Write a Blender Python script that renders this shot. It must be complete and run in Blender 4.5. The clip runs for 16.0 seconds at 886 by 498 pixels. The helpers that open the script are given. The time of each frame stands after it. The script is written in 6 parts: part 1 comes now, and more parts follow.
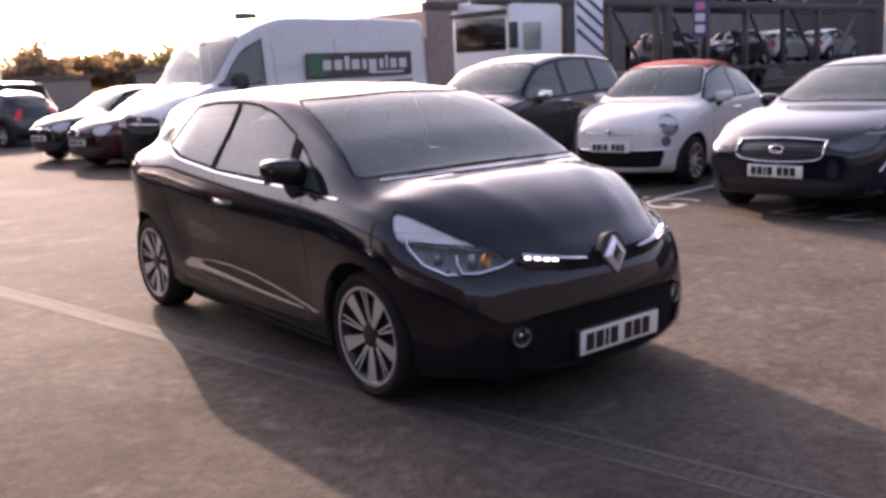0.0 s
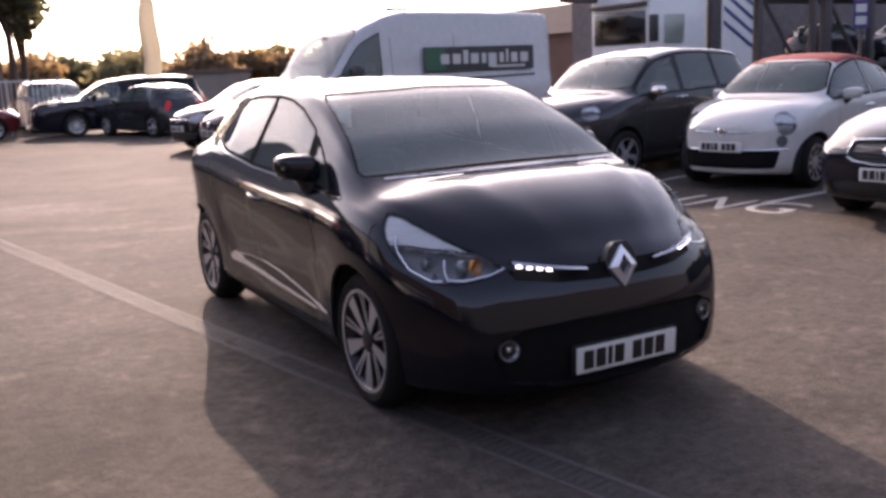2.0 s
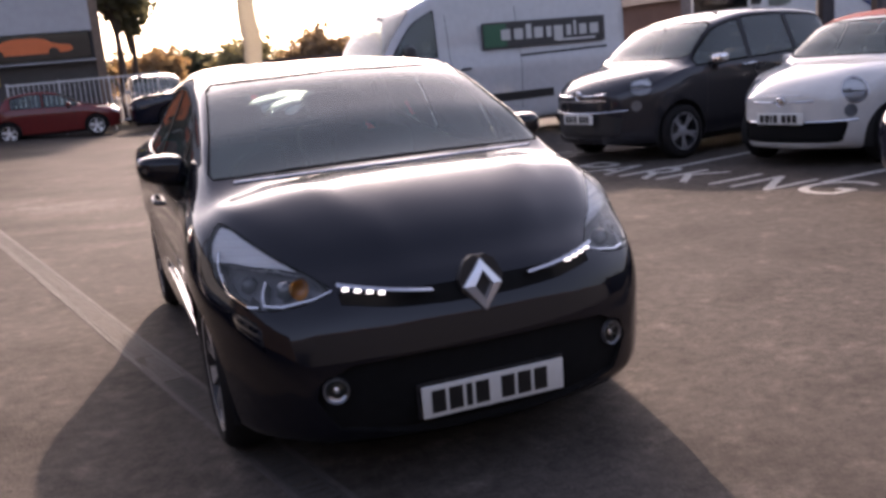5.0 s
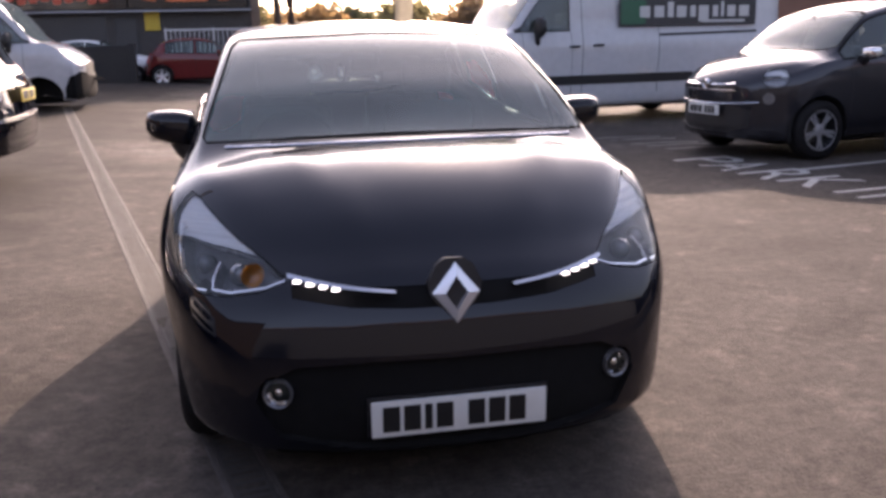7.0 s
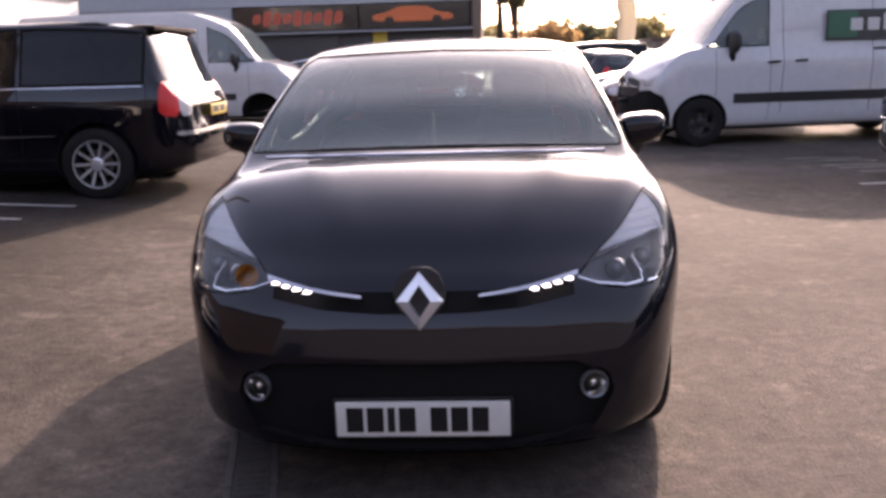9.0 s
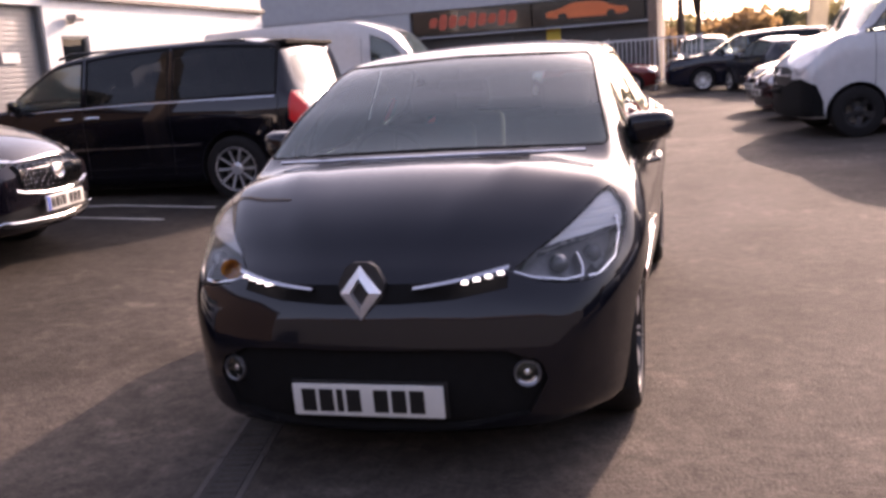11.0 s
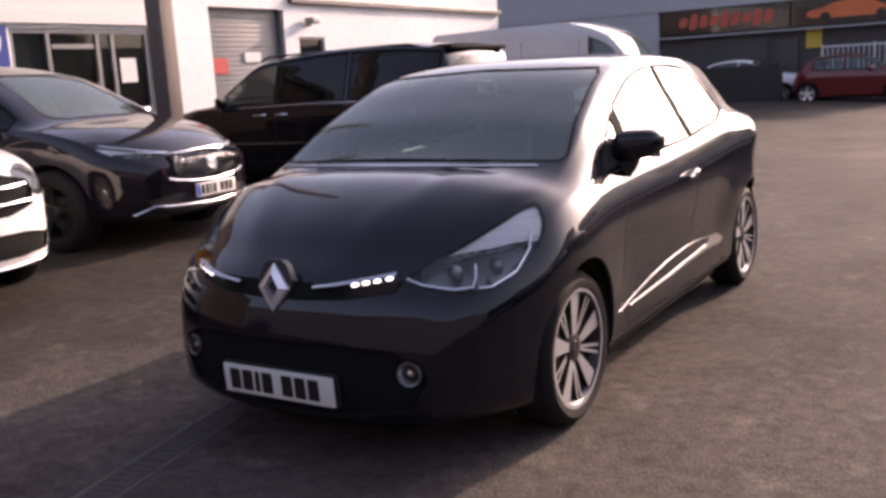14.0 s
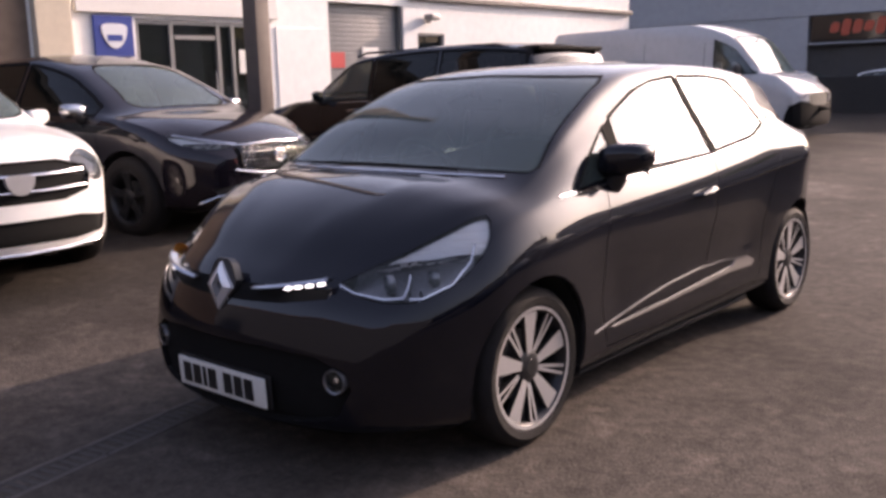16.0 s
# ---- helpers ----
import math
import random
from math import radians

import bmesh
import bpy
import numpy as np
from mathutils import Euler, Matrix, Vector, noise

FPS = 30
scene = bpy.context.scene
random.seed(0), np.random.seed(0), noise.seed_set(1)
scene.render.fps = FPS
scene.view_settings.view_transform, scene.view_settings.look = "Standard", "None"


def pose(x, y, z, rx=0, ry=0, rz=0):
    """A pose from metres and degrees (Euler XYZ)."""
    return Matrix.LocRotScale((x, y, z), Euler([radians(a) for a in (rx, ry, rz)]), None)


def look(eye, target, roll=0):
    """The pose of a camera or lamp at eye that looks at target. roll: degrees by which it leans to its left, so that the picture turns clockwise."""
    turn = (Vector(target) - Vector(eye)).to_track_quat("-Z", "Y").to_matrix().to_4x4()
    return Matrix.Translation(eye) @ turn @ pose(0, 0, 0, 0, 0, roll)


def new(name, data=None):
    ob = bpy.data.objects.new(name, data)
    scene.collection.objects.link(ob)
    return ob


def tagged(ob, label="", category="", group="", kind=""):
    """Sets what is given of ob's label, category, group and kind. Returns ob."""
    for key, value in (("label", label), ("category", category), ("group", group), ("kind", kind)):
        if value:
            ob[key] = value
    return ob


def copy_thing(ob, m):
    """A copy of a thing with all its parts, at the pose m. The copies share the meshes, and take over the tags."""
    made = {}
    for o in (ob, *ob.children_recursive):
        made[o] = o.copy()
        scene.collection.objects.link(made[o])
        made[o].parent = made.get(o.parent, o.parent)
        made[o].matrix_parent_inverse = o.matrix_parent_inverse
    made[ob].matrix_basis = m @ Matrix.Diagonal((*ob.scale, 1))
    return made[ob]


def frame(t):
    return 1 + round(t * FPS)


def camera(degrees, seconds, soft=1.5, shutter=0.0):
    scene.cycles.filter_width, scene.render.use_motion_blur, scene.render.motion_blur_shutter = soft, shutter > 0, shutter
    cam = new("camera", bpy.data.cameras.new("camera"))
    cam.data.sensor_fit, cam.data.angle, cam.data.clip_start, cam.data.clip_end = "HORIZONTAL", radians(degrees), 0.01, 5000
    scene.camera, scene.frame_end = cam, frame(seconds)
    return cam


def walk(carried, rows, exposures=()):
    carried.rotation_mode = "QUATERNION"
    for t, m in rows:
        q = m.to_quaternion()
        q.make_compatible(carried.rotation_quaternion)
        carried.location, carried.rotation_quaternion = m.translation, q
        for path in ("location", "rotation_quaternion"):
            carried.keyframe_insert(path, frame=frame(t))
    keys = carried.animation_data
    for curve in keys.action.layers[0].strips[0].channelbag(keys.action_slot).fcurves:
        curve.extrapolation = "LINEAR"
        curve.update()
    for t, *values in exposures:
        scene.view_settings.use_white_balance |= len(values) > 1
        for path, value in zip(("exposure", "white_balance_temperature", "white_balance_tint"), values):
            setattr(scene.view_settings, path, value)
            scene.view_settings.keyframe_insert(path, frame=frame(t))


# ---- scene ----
cam = camera(51.4, 16.0, soft=3.3)
PATH = [
    (0, (-3.088, -4.683, 1.519), (-1.875, -3.141, 1.134), -2.6),
    (0.5, (-2.961, -4.775, 1.519), (-1.81, -3.188, 1.129), -2.9),
    (1, (-2.799, -4.739, 1.49), (-1.679, -3.129, 1.099), -1.8),
    (1.5, (-2.638, -4.746, 1.489), (-1.561, -3.109, 1.09), -2.5),
    (2, (-2.4, -4.874, 1.49), (-1.461, -3.15, 1.107), -2.5),
    (2.5, (-2.212, -4.869, 1.471), (-1.292, -3.134, 1.092), -1.8),
    (3, (-2.024, -4.762, 1.471), (-1.094, -3.038, 1.069), -0.9),
    (3.5, (-1.809, -4.763, 1.46), (-0.921, -3.018, 1.057), -2.8),
    (6, (-0.793, -4.628, 1.413), (-0.258, -2.749, 0.984), -2.4),
    (6.5, (-0.668, -4.541, 1.408), (-0.198, -2.653, 0.945), -0.4),
    (7, (-0.532, -4.47, 1.391), (-0.149, -2.561, 0.936), -1.2),
    (7.5, (-0.309, -4.5, 1.385), (-0.103, -2.556, 0.959), -2.2),
    (8, (-0.191, -4.518, 1.382), (-0.068, -2.571, 0.941), -2.6),
    (8.5, (-0.037, -4.51, 1.369), (0.046, -2.556, 0.95), -1.3),
    (9, (0.221, -4.595, 1.371), (0.11, -2.64, 0.962), -1.7),
    (11.5, (1.201, -4.699, 1.38), (0.626, -2.823, 0.994), -3.6),
    (12, (1.388, -4.65, 1.394), (0.737, -2.796, 1.024), -2.8),
    (12.5, (1.674, -4.667, 1.381), (0.887, -2.866, 1.009), -3.4),
    (13, (1.852, -4.616, 1.38), (0.956, -2.867, 1.009), -4.0),
    (13.5, (1.983, -4.46, 1.381), (1.029, -2.747, 0.99), -2.8),
    (14, (2.246, -4.4, 1.369), (1.195, -2.737, 1.008), -3.4),
    (14.5, (2.432, -4.332, 1.379), (1.311, -2.717, 1.01), -2.9),
    (15, (2.498, -4.183, 1.368), (1.326, -2.608, 0.983), -2.1),
    (15.5, (2.584, -4.046, 1.372), (1.374, -2.498, 0.996), -2.5),
    (16, (2.774, -3.928, 1.375), (1.477, -2.447, 1.02), -1.6),
]
EXPOSURES = [(0.0, 1.35, 7020, 34), (1.0, 1.12, 6920, 33), (2.0, 1.03, 6770, 30), (3.5, 0.91, 6820, 30), (6.0, 0.92, 6770, 28), (6.5, 1.04, 6750, 28), (9.0, 1.33, 7030, 31), (12.0, 1.12, 7170, 36), (13.0, 0.92, 7090, 35), (15.0, 0.86, 6960, 32), (15.5, 0.91, 6930, 31), (16.0, 0.80, 6900, 30)]
walk(cam, [(t, look(eye, target, roll)) for t, eye, target, roll in PATH], EXPOSURES)

# ---------------------------------------------------------------- light
SUN_EL, SUN_AZ = 20.5, 14.5          # degrees above the horizon; degrees from +y towards +x
world = bpy.data.worlds.new("sky")
scene.world = world
world.use_nodes = True
wt = world.node_tree
wt.nodes.clear()
w_out = wt.nodes.new("ShaderNodeOutputWorld")
w_bg = wt.nodes.new("ShaderNodeBackground")
w_sky = wt.nodes.new("ShaderNodeTexSky")
w_sky.sky_type = "NISHITA"
w_sky.sun_disc = False
w_sky.sun_elevation = radians(SUN_EL)
w_sky.sun_rotation = radians(SUN_AZ)
w_sky.air_density, w_sky.dust_density, w_sky.ozone_density = 1.0, 5.0, 3.0
w_bg.inputs["Strength"].default_value = 0.205
w_haze = wt.nodes.new("ShaderNodeHueSaturation")      # thin high haze pales the sky
w_haze.inputs["Saturation"].default_value = 0.75
wt.links.new(w_sky.outputs["Color"], w_haze.inputs["Color"])
wt.links.new(w_haze.outputs["Color"], w_bg.inputs["Color"])
wt.links.new(w_bg.outputs["Background"], w_out.inputs["Surface"])
sun_data = bpy.data.lights.new("sun", "SUN")
sun_data.energy, sun_data.angle, sun_data.color = 3.25, radians(0.6), (1.0, 0.82, 0.63)
sun = new("sun", sun_data)
_e, _a = radians(SUN_EL), radians(SUN_AZ)
sun.matrix_world = look((0, 0, 30), (-30 * math.cos(_e) * math.sin(_a), -30 * math.cos(_e) * math.cos(_a), 30 - 30 * math.sin(_e)))

# ---------------------------------------------------------------- materials
MATS = {}


def node_mat(name):
    m = bpy.data.materials.new(name)
    m.use_nodes = True
    nt = m.node_tree
    return m, nt, nt.nodes["Principled BSDF"]


def mat(name, color, rough=0.5, metal=0.0, coat=0.0, vary=0.0, scale=8.0, bump=0.0, bump_scale=60.0, spec=0.5, rough_vary=0.0):
    """A surface with two scales of tone variation and a fine relief."""
    if name in MATS:
        return MATS[name]
    m, nt, p = node_mat(name)
    p.inputs["Base Color"].default_value = (*color, 1)
    p.inputs["Roughness"].default_value = rough
    p.inputs["Metallic"].default_value = metal
    p.inputs["Coat Weight"].default_value = coat
    p.inputs["Coat Roughness"].default_value = 0.05
    p.inputs["Coat IOR"].default_value = 1.5
    p.inputs["Specular IOR Level"].default_value = spec
    co = nt.nodes.new("ShaderNodeTexCoord")
    if vary or rough_vary:
        n1, n2 = nt.nodes.new("ShaderNodeTexNoise"), nt.nodes.new("ShaderNodeTexNoise")
        n1.inputs["Scale"].default_value, n1.inputs["Detail"].default_value = scale * 0.15, 4
        n2.inputs["Scale"].default_value, n2.inputs["Detail"].default_value = scale * 3, 6
        ad = nt.nodes.new("ShaderNodeMath")
        ad.operation = "ADD"
        for n, i in ((n1, 0), (n2, 1)):
            nt.links.new(co.outputs["Object"], n.inputs["Vector"])
            nt.links.new(n.outputs["Fac"], ad.inputs[i])
        if vary:
            ramp = nt.nodes.new("ShaderNodeMapRange")
            ramp.inputs["From Min"].default_value, ramp.inputs["From Max"].default_value = 0.6, 1.4
            ramp.inputs["To Min"].default_value, ramp.inputs["To Max"].default_value = 1 - vary, 1 + vary
            nt.links.new(ad.outputs[0], ramp.inputs["Value"])
            mul = nt.nodes.new("ShaderNodeMix")
            mul.data_type, mul.blend_type = "RGBA", "MULTIPLY"
            mul.inputs["Factor"].default_value = 1
            mul.inputs["A"].default_value = (*color, 1)
            nt.links.new(ramp.outputs["Result"], mul.inputs["B"])
            nt.links.new(mul.outputs["Result"], p.inputs["Base Color"])
        if rough_vary:
            rr = nt.nodes.new("ShaderNodeMapRange")
            rr.inputs["From Min"].default_value, rr.inputs["From Max"].default_value = 0.6, 1.4
            rr.inputs["To Min"].default_value, rr.inputs["To Max"].default_value = max(0, rough - rough_vary), rough + rough_vary
            nt.links.new(ad.outputs[0], rr.inputs["Value"])
            nt.links.new(rr.outputs["Result"], p.inputs["Roughness"])
    if bump:
        n3, b = nt.nodes.new("ShaderNodeTexNoise"), nt.nodes.new("ShaderNodeBump")
        n3.inputs["Scale"].default_value, n3.inputs["Detail"].default_value = bump_scale, 5
        b.inputs["Strength"].default_value, b.inputs["Distance"].default_value = bump, 0.02
        nt.links.new(co.outputs["Object"], n3.inputs["Vector"])
        nt.links.new(n3.outputs["Fac"], b.inputs["Height"])
        nt.links.new(b.outputs["Normal"], p.inputs["Normal"])
    MATS[name] = m
    return m


def paint(name, color, metal=0.0, rough=0.35, film=0.0):
    """Clear-coated car paint with a thin, uneven film of dust."""
    return mat("paint_" + name, color, rough, metal, 1.0, 0.10, 3.0, rough_vary=0.08, spec=film)


def glass_mat(name, tint, dust=0.04, ior=1.75, gloss=0.02):
    """Thin sheet glass: clear through, mirror at grazing angles, a little dust."""
    if name in MATS:
        return MATS[name]
    m = bpy.data.materials.new(name)
    m.use_nodes = True
    nt = m.node_tree
    nt.nodes.clear()
    out = nt.nodes.new("ShaderNodeOutputMaterial")
    tr, gl, df = nt.nodes.new("ShaderNodeBsdfTransparent"), nt.nodes.new("ShaderNodeBsdfGlossy"), nt.nodes.new("ShaderNodeBsdfDiffuse")
    fr, mx, mx2 = nt.nodes.new("ShaderNodeFresnel"), nt.nodes.new("ShaderNodeMixShader"), nt.nodes.new("ShaderNodeMixShader")
    tr.inputs["Color"].default_value = (*tint, 1)
    gl.inputs["Roughness"].default_value = gloss
    df.inputs["Color"].default_value = (0.42, 0.56, 0.50, 1)
    fr.inputs["IOR"].default_value = ior
    no = nt.nodes.new("ShaderNodeTexNoise")
    no.inputs["Scale"].default_value = 3.0
    mr = nt.nodes.new("ShaderNodeMapRange")
    mr.inputs["To Min"].default_value, mr.inputs["To Max"].default_value = dust * 0.5, dust * 1.5
    nt.links.new(no.outputs["Fac"], mr.inputs["Value"])
    nt.links.new(mr.outputs["Result"], mx2.inputs["Fac"])
    nt.links.new(tr.outputs[0], mx2.inputs[1])
    nt.links.new(df.outputs[0], mx2.inputs[2])
    nt.links.new(fr.outputs[0], mx.inputs["Fac"])
    nt.links.new(mx2.outputs[0], mx.inputs[1])
    nt.links.new(gl.outputs[0], mx.inputs[2])
    nt.links.new(mx.outputs[0], out.inputs["Surface"])
    MATS[name] = m
    return m


def lamp_mat(name, color, strength):
    if name in MATS:
        return MATS[name]
    m, nt, p = node_mat(name)
    p.inputs["Base Color"].default_value = (*color, 1)
    p.inputs["Emission Color"].default_value = (*color, 1)
    p.inputs["Emission Strength"].default_value = strength
    MATS[name] = m
    return m


def asphalt():
    """Old asphalt: worn paler patches, painted sheen, dark oil stains, stones in the surface."""
    m, nt, p = node_mat("asphalt")
    n = nt.nodes.new
    co = n("ShaderNodeTexCoord")

    def noise_at(scale, detail, rough=0.55):
        t = n("ShaderNodeTexNoise")
        t.inputs["Scale"].default_value, t.inputs["Detail"].default_value, t.inputs["Roughness"].default_value = scale, detail, rough
        nt.links.new(co.outputs["Object"], t.inputs["Vector"])
        return t.outputs["Fac"]

    def ramp(fac, stops):
        r = n("ShaderNodeValToRGB")
        for k, (pos, col) in enumerate(stops):
            el = r.color_ramp.elements[k] if k < 2 else r.color_ramp.elements.new(pos)
            el.position, el.color = pos, (*col, 1)
        nt.links.new(fac, r.inputs["Fac"])
        return r.outputs["Color"]

    def mix(kind, a, b, fac=1.0):
        x = n("ShaderNodeMix")
        x.data_type, x.blend_type = "RGBA", kind
        x.inputs["Factor"].default_value = fac
        nt.links.new(a, x.inputs["A"])
        nt.links.new(b, x.inputs["B"])
        return x.outputs["Result"]

    base = ramp(noise_at(0.35, 5), [(0.30, (0.050, 0.043, 0.038)), (0.62, (0.088, 0.076, 0.066))])
    blot = ramp(noise_at(1.6, 4), [(0.32, (0.62, 0.61, 0.60)), (0.52, (1.0, 1.0, 1.0))])
    fine = ramp(noise_at(55, 3, 0.7), [(0.28, (0.70, 0.70, 0.70)), (0.72, (1.28, 1.27, 1.25))])
    c = mix("MULTIPLY", base, blot, 0.75)
    grit = ramp(noise_at(14, 5, 0.7), [(0.34, (0.55, 0.54, 0.53)), (0.66, (1.42, 1.41, 1.39))])
    wear = ramp(noise_at(4.0, 6, 0.72), [(0.54, (0.94, 0.94, 0.94)), (0.70, (1.75, 1.72, 1.68))])
    c = mix("MULTIPLY", c, wear, 0.8)
    c = mix("MULTIPLY", c, grit, 0.65)
    c = mix("MULTIPLY", c, fine, 0.9)
    # worn spots and painted ground sheen, with ragged edges: centre, half lengths, strength
    ragged = noise_at(1.9, 6, 0.7)
    for cx, cy, rx, ry, k in ((-1.45, 7.0, 1.0, .75, .75), (-2.3, 8.1, 1.1, .8, .55), (-.95, 5.25, .40, .22, .6), (-.45, 4.7, .30, .15, .5), (-1.1, 4.1, .35, .15, .4), (-2.35, 3.1, .25, .14, .4), (.6, 9.6, .9, .5, .4), (-1.8, 5.4, .5, .22, .35), (-2.2, .08, .14, .05, .5), (2.6, 6.2, .9, .4, .3)):
        off, sc, ln, ad, rg = (n("ShaderNodeVectorMath"), n("ShaderNodeVectorMath"), n("ShaderNodeVectorMath"), n("ShaderNodeMath"), n("ShaderNodeMapRange"))
        off.operation, sc.operation, ln.operation, ad.operation = "SUBTRACT", "MULTIPLY", "LENGTH", "MULTIPLY_ADD"
        off.inputs[1].default_value, sc.inputs[1].default_value, ad.inputs[1].default_value = (cx, cy, 0), (1 / rx, 1 / ry, 0), 2.2
        rg.inputs["From Min"].default_value, rg.inputs["From Max"].default_value = 2.5, 1.4
        rg.inputs["To Min"].default_value, rg.inputs["To Max"].default_value = 1.0, 1.0 + k
        nt.links.new(co.outputs["Object"], off.inputs[0])
        nt.links.new(off.outputs[0], sc.inputs[0])
        nt.links.new(sc.outputs[0], ln.inputs[0])
        nt.links.new(ragged, ad.inputs[0])
        nt.links.new(ln.outputs["Value"], ad.inputs[2])
        nt.links.new(ad.outputs[0], rg.inputs["Value"])
        c = mix("MULTIPLY", c, rg.outputs["Result"], 1.0)
    # darker ground towards the showroom bays, along a wandering edge
    sx, wob, kept = n("ShaderNodeSeparateXYZ"), n("ShaderNodeMath"), n("ShaderNodeMapRange")
    nt.links.new(co.outputs["Object"], sx.inputs[0])
    wob.operation = "MULTIPLY_ADD"
    wob.inputs[1].default_value = 1.2
    nt.links.new(noise_at(0.8, 4), wob.inputs[0])
    nt.links.new(sx.outputs["X"], wob.inputs[2])
    kept.inputs["From Min"].default_value, kept.inputs["From Max"].default_value = -2.2, -1.1
    kept.inputs["To Min"].default_value, kept.inputs["To Max"].default_value = 0.50, 1.0
    nt.links.new(wob.outputs[0], kept.inputs["Value"])
    c = mix("MULTIPLY", c, kept.outputs["Result"], 1.0)
    nt.links.new(c, p.inputs["Base Color"])
    p.inputs["Roughness"].default_value = 0.88
    p.inputs["Specular IOR Level"].default_value = 0.10
    b1, b2 = n("ShaderNodeBump"), n("ShaderNodeBump")
    b1.inputs["Strength"].default_value, b1.inputs["Distance"].default_value = 0.5, 0.012
    b2.inputs["Strength"].default_value, b2.inputs["Distance"].default_value = 0.25, 0.05
    nt.links.new(noise_at(70, 3), b1.inputs["Height"])
    nt.links.new(noise_at(2.2, 4), b2.inputs["Height"])
    nt.links.new(b2.outputs["Normal"], b1.inputs["Normal"])
    nt.links.new(b1.outputs["Normal"], p.inputs["Normal"])
    return m


BLACK_PAINT = paint("black", (0.004, 0.004, 0.0065), 0.0, 0.3)
HERO_PAINT = paint("polished_black", (0.004, 0.0045, 0.008), 0.0, 0.33, 0.016)
HERO_PAINT.node_tree.nodes["Principled BSDF"].inputs["Coat Weight"].default_value = 0.9
HERO_PAINT.node_tree.nodes["Principled BSDF"].inputs["Specular Tint"].default_value = (0.70, 0.82, 1.0, 1)
NAVY_PAINT = paint("midnight_blue", (0.006, 0.007, 0.014), 0.0, 0.3)
MAROON_PAINT = paint("aubergine", (0.011, 0.009, 0.013), 0.2, 0.3)
GREY_PAINT = paint("graphite", (0.024, 0.024, 0.028), 0.2, 0.3)
SILVER_PAINT = paint("silver", (0.36, 0.37, 0.38), 0.5, 0.35)
WHITE_PAINT = paint("white", (0.74, 0.74, 0.72))
# van white greyed to carry the shade on the near side
VAN_PAINT = paint("shaded_van_white", (0.50, 0.50, 0.50))
PEARL_PAINT = paint("ivory_white", (0.55, 0.54, 0.51))
RED_PAINT = paint("red", (0.13, 0.020, 0.018))
GLASS = glass_mat("car_glass", (0.82, 0.88, 0.84), 0.08)
# the windscreen's pale film is dust plus sky reflection put into the colour
SCREEN = glass_mat("dust_and_sheen_windscreen", (0.60, 0.78, 0.71), 0.13, 1.6)
DARK_GLASS = glass_mat("privacy_glass", (0.05, 0.05, 0.055), 0.01, 1.4)
SHOP_GLASS = glass_mat("shop_glass", (0.6, 0.65, 0.65), 0.02)
LENS = glass_mat("lamp_lens", (0.97, 0.97, 0.97), 0.02, 1.45, 0.05)
TRIM = mat("black_trim", (0.014, 0.014, 0.015), 0.45, vary=0.2, bump=0.1, bump_scale=300)
SEAL = mat("rubber_seal", (0.010, 0.010, 0.010), 0.85, vary=0.2, spec=0.08)
GREY_LENS = mat("grey_lamp_glass", (0.20, 0.21, 0.22), 0.12, 0.4, coat=0.8, vary=0.3, scale=40)
GLOSS_BLACK = mat("gloss_black", (0.006, 0.006, 0.007), 0.12, coat=0.6)
LAMP_BOWL = mat("lamp_bowl", (0.20, 0.20, 0.21), 0.28, 0.6, vary=0.4, scale=40)
UNDER = mat("underside", (0.008, 0.008, 0.008), 0.9, vary=0.2)
CABIN = mat("cabin_plastic", (0.035, 0.035, 0.038), 0.7, vary=0.15)
SEAT = mat("seat_fabric", (0.045, 0.045, 0.05), 0.9, vary=0.2, bump=0.3, bump_scale=200)
RUBBER = mat("tyre_rubber", (0.013, 0.012, 0.012), 0.8, spec=0.2, vary=0.25, bump=0.25, bump_scale=90)
ALLOY = mat("machined_alloy", (0.66, 0.66, 0.67), 0.32, 0.75, vary=0.06)
ALLOY_DARK = mat("dark_alloy", (0.03, 0.03, 0.032), 0.35, 0.5, vary=0.1)
DISC = mat("brake_disc", (0.16, 0.15, 0.14), 0.45, 0.8, vary=0.2)
CHROME = mat("chrome", (0.78, 0.78, 0.79), 0.10, 1.0, vary=0.03)
SATIN = mat("satin_chrome", (0.6, 0.6, 0.62), 0.25, 1.0, vary=0.05)
REFLECTOR = mat("lamp_reflector", (0.96, 0.96, 0.95), 0.25, 0.0, coat=0.5, vary=0.04, scale=30)
_wv, _wb, _wc = (REFLECTOR.node_tree.nodes.new(k) for k in ("ShaderNodeTexWave", "ShaderNodeBump", "ShaderNodeTexCoord"))
_wv.bands_direction = "Z"
_wv.inputs["Scale"].default_value, _wv.inputs["Distortion"].default_value = 12, 1.5
_wb.inputs["Strength"].default_value, _wb.inputs["Distance"].default_value = 0.9, 0.007
REFLECTOR.node_tree.links.new(_wc.outputs["Object"], _wv.inputs["Vector"])
REFLECTOR.node_tree.links.new(_wv.outputs["Fac"], _wb.inputs["Height"])
REFLECTOR.node_tree.links.new(_wb.outputs["Normal"], REFLECTOR.node_tree.nodes["Principled BSDF"].inputs["Normal"])
AMBER = mat("amber_reflection", (0.55, 0.22, 0.03), 0.25, coat=0.4, vary=0.1)
RED_LENS = mat("red_lens", (0.60, 0.012, 0.01), 0.35, coat=0.15, vary=0.15, scale=40)
CLEAR_LENS = mat("clear_lens", (0.34, 0.34, 0.36), 0.25, 0.2, coat=0.2, vary=0.2, scale=40)
BADGE = mat("badge_chrome", (0.80, 0.80, 0.82), 0.22, 0.65, vary=0.04)
PLATE_WHITE = mat("number_plate_white", (0.68, 0.68, 0.64), 0.4, vary=0.05)
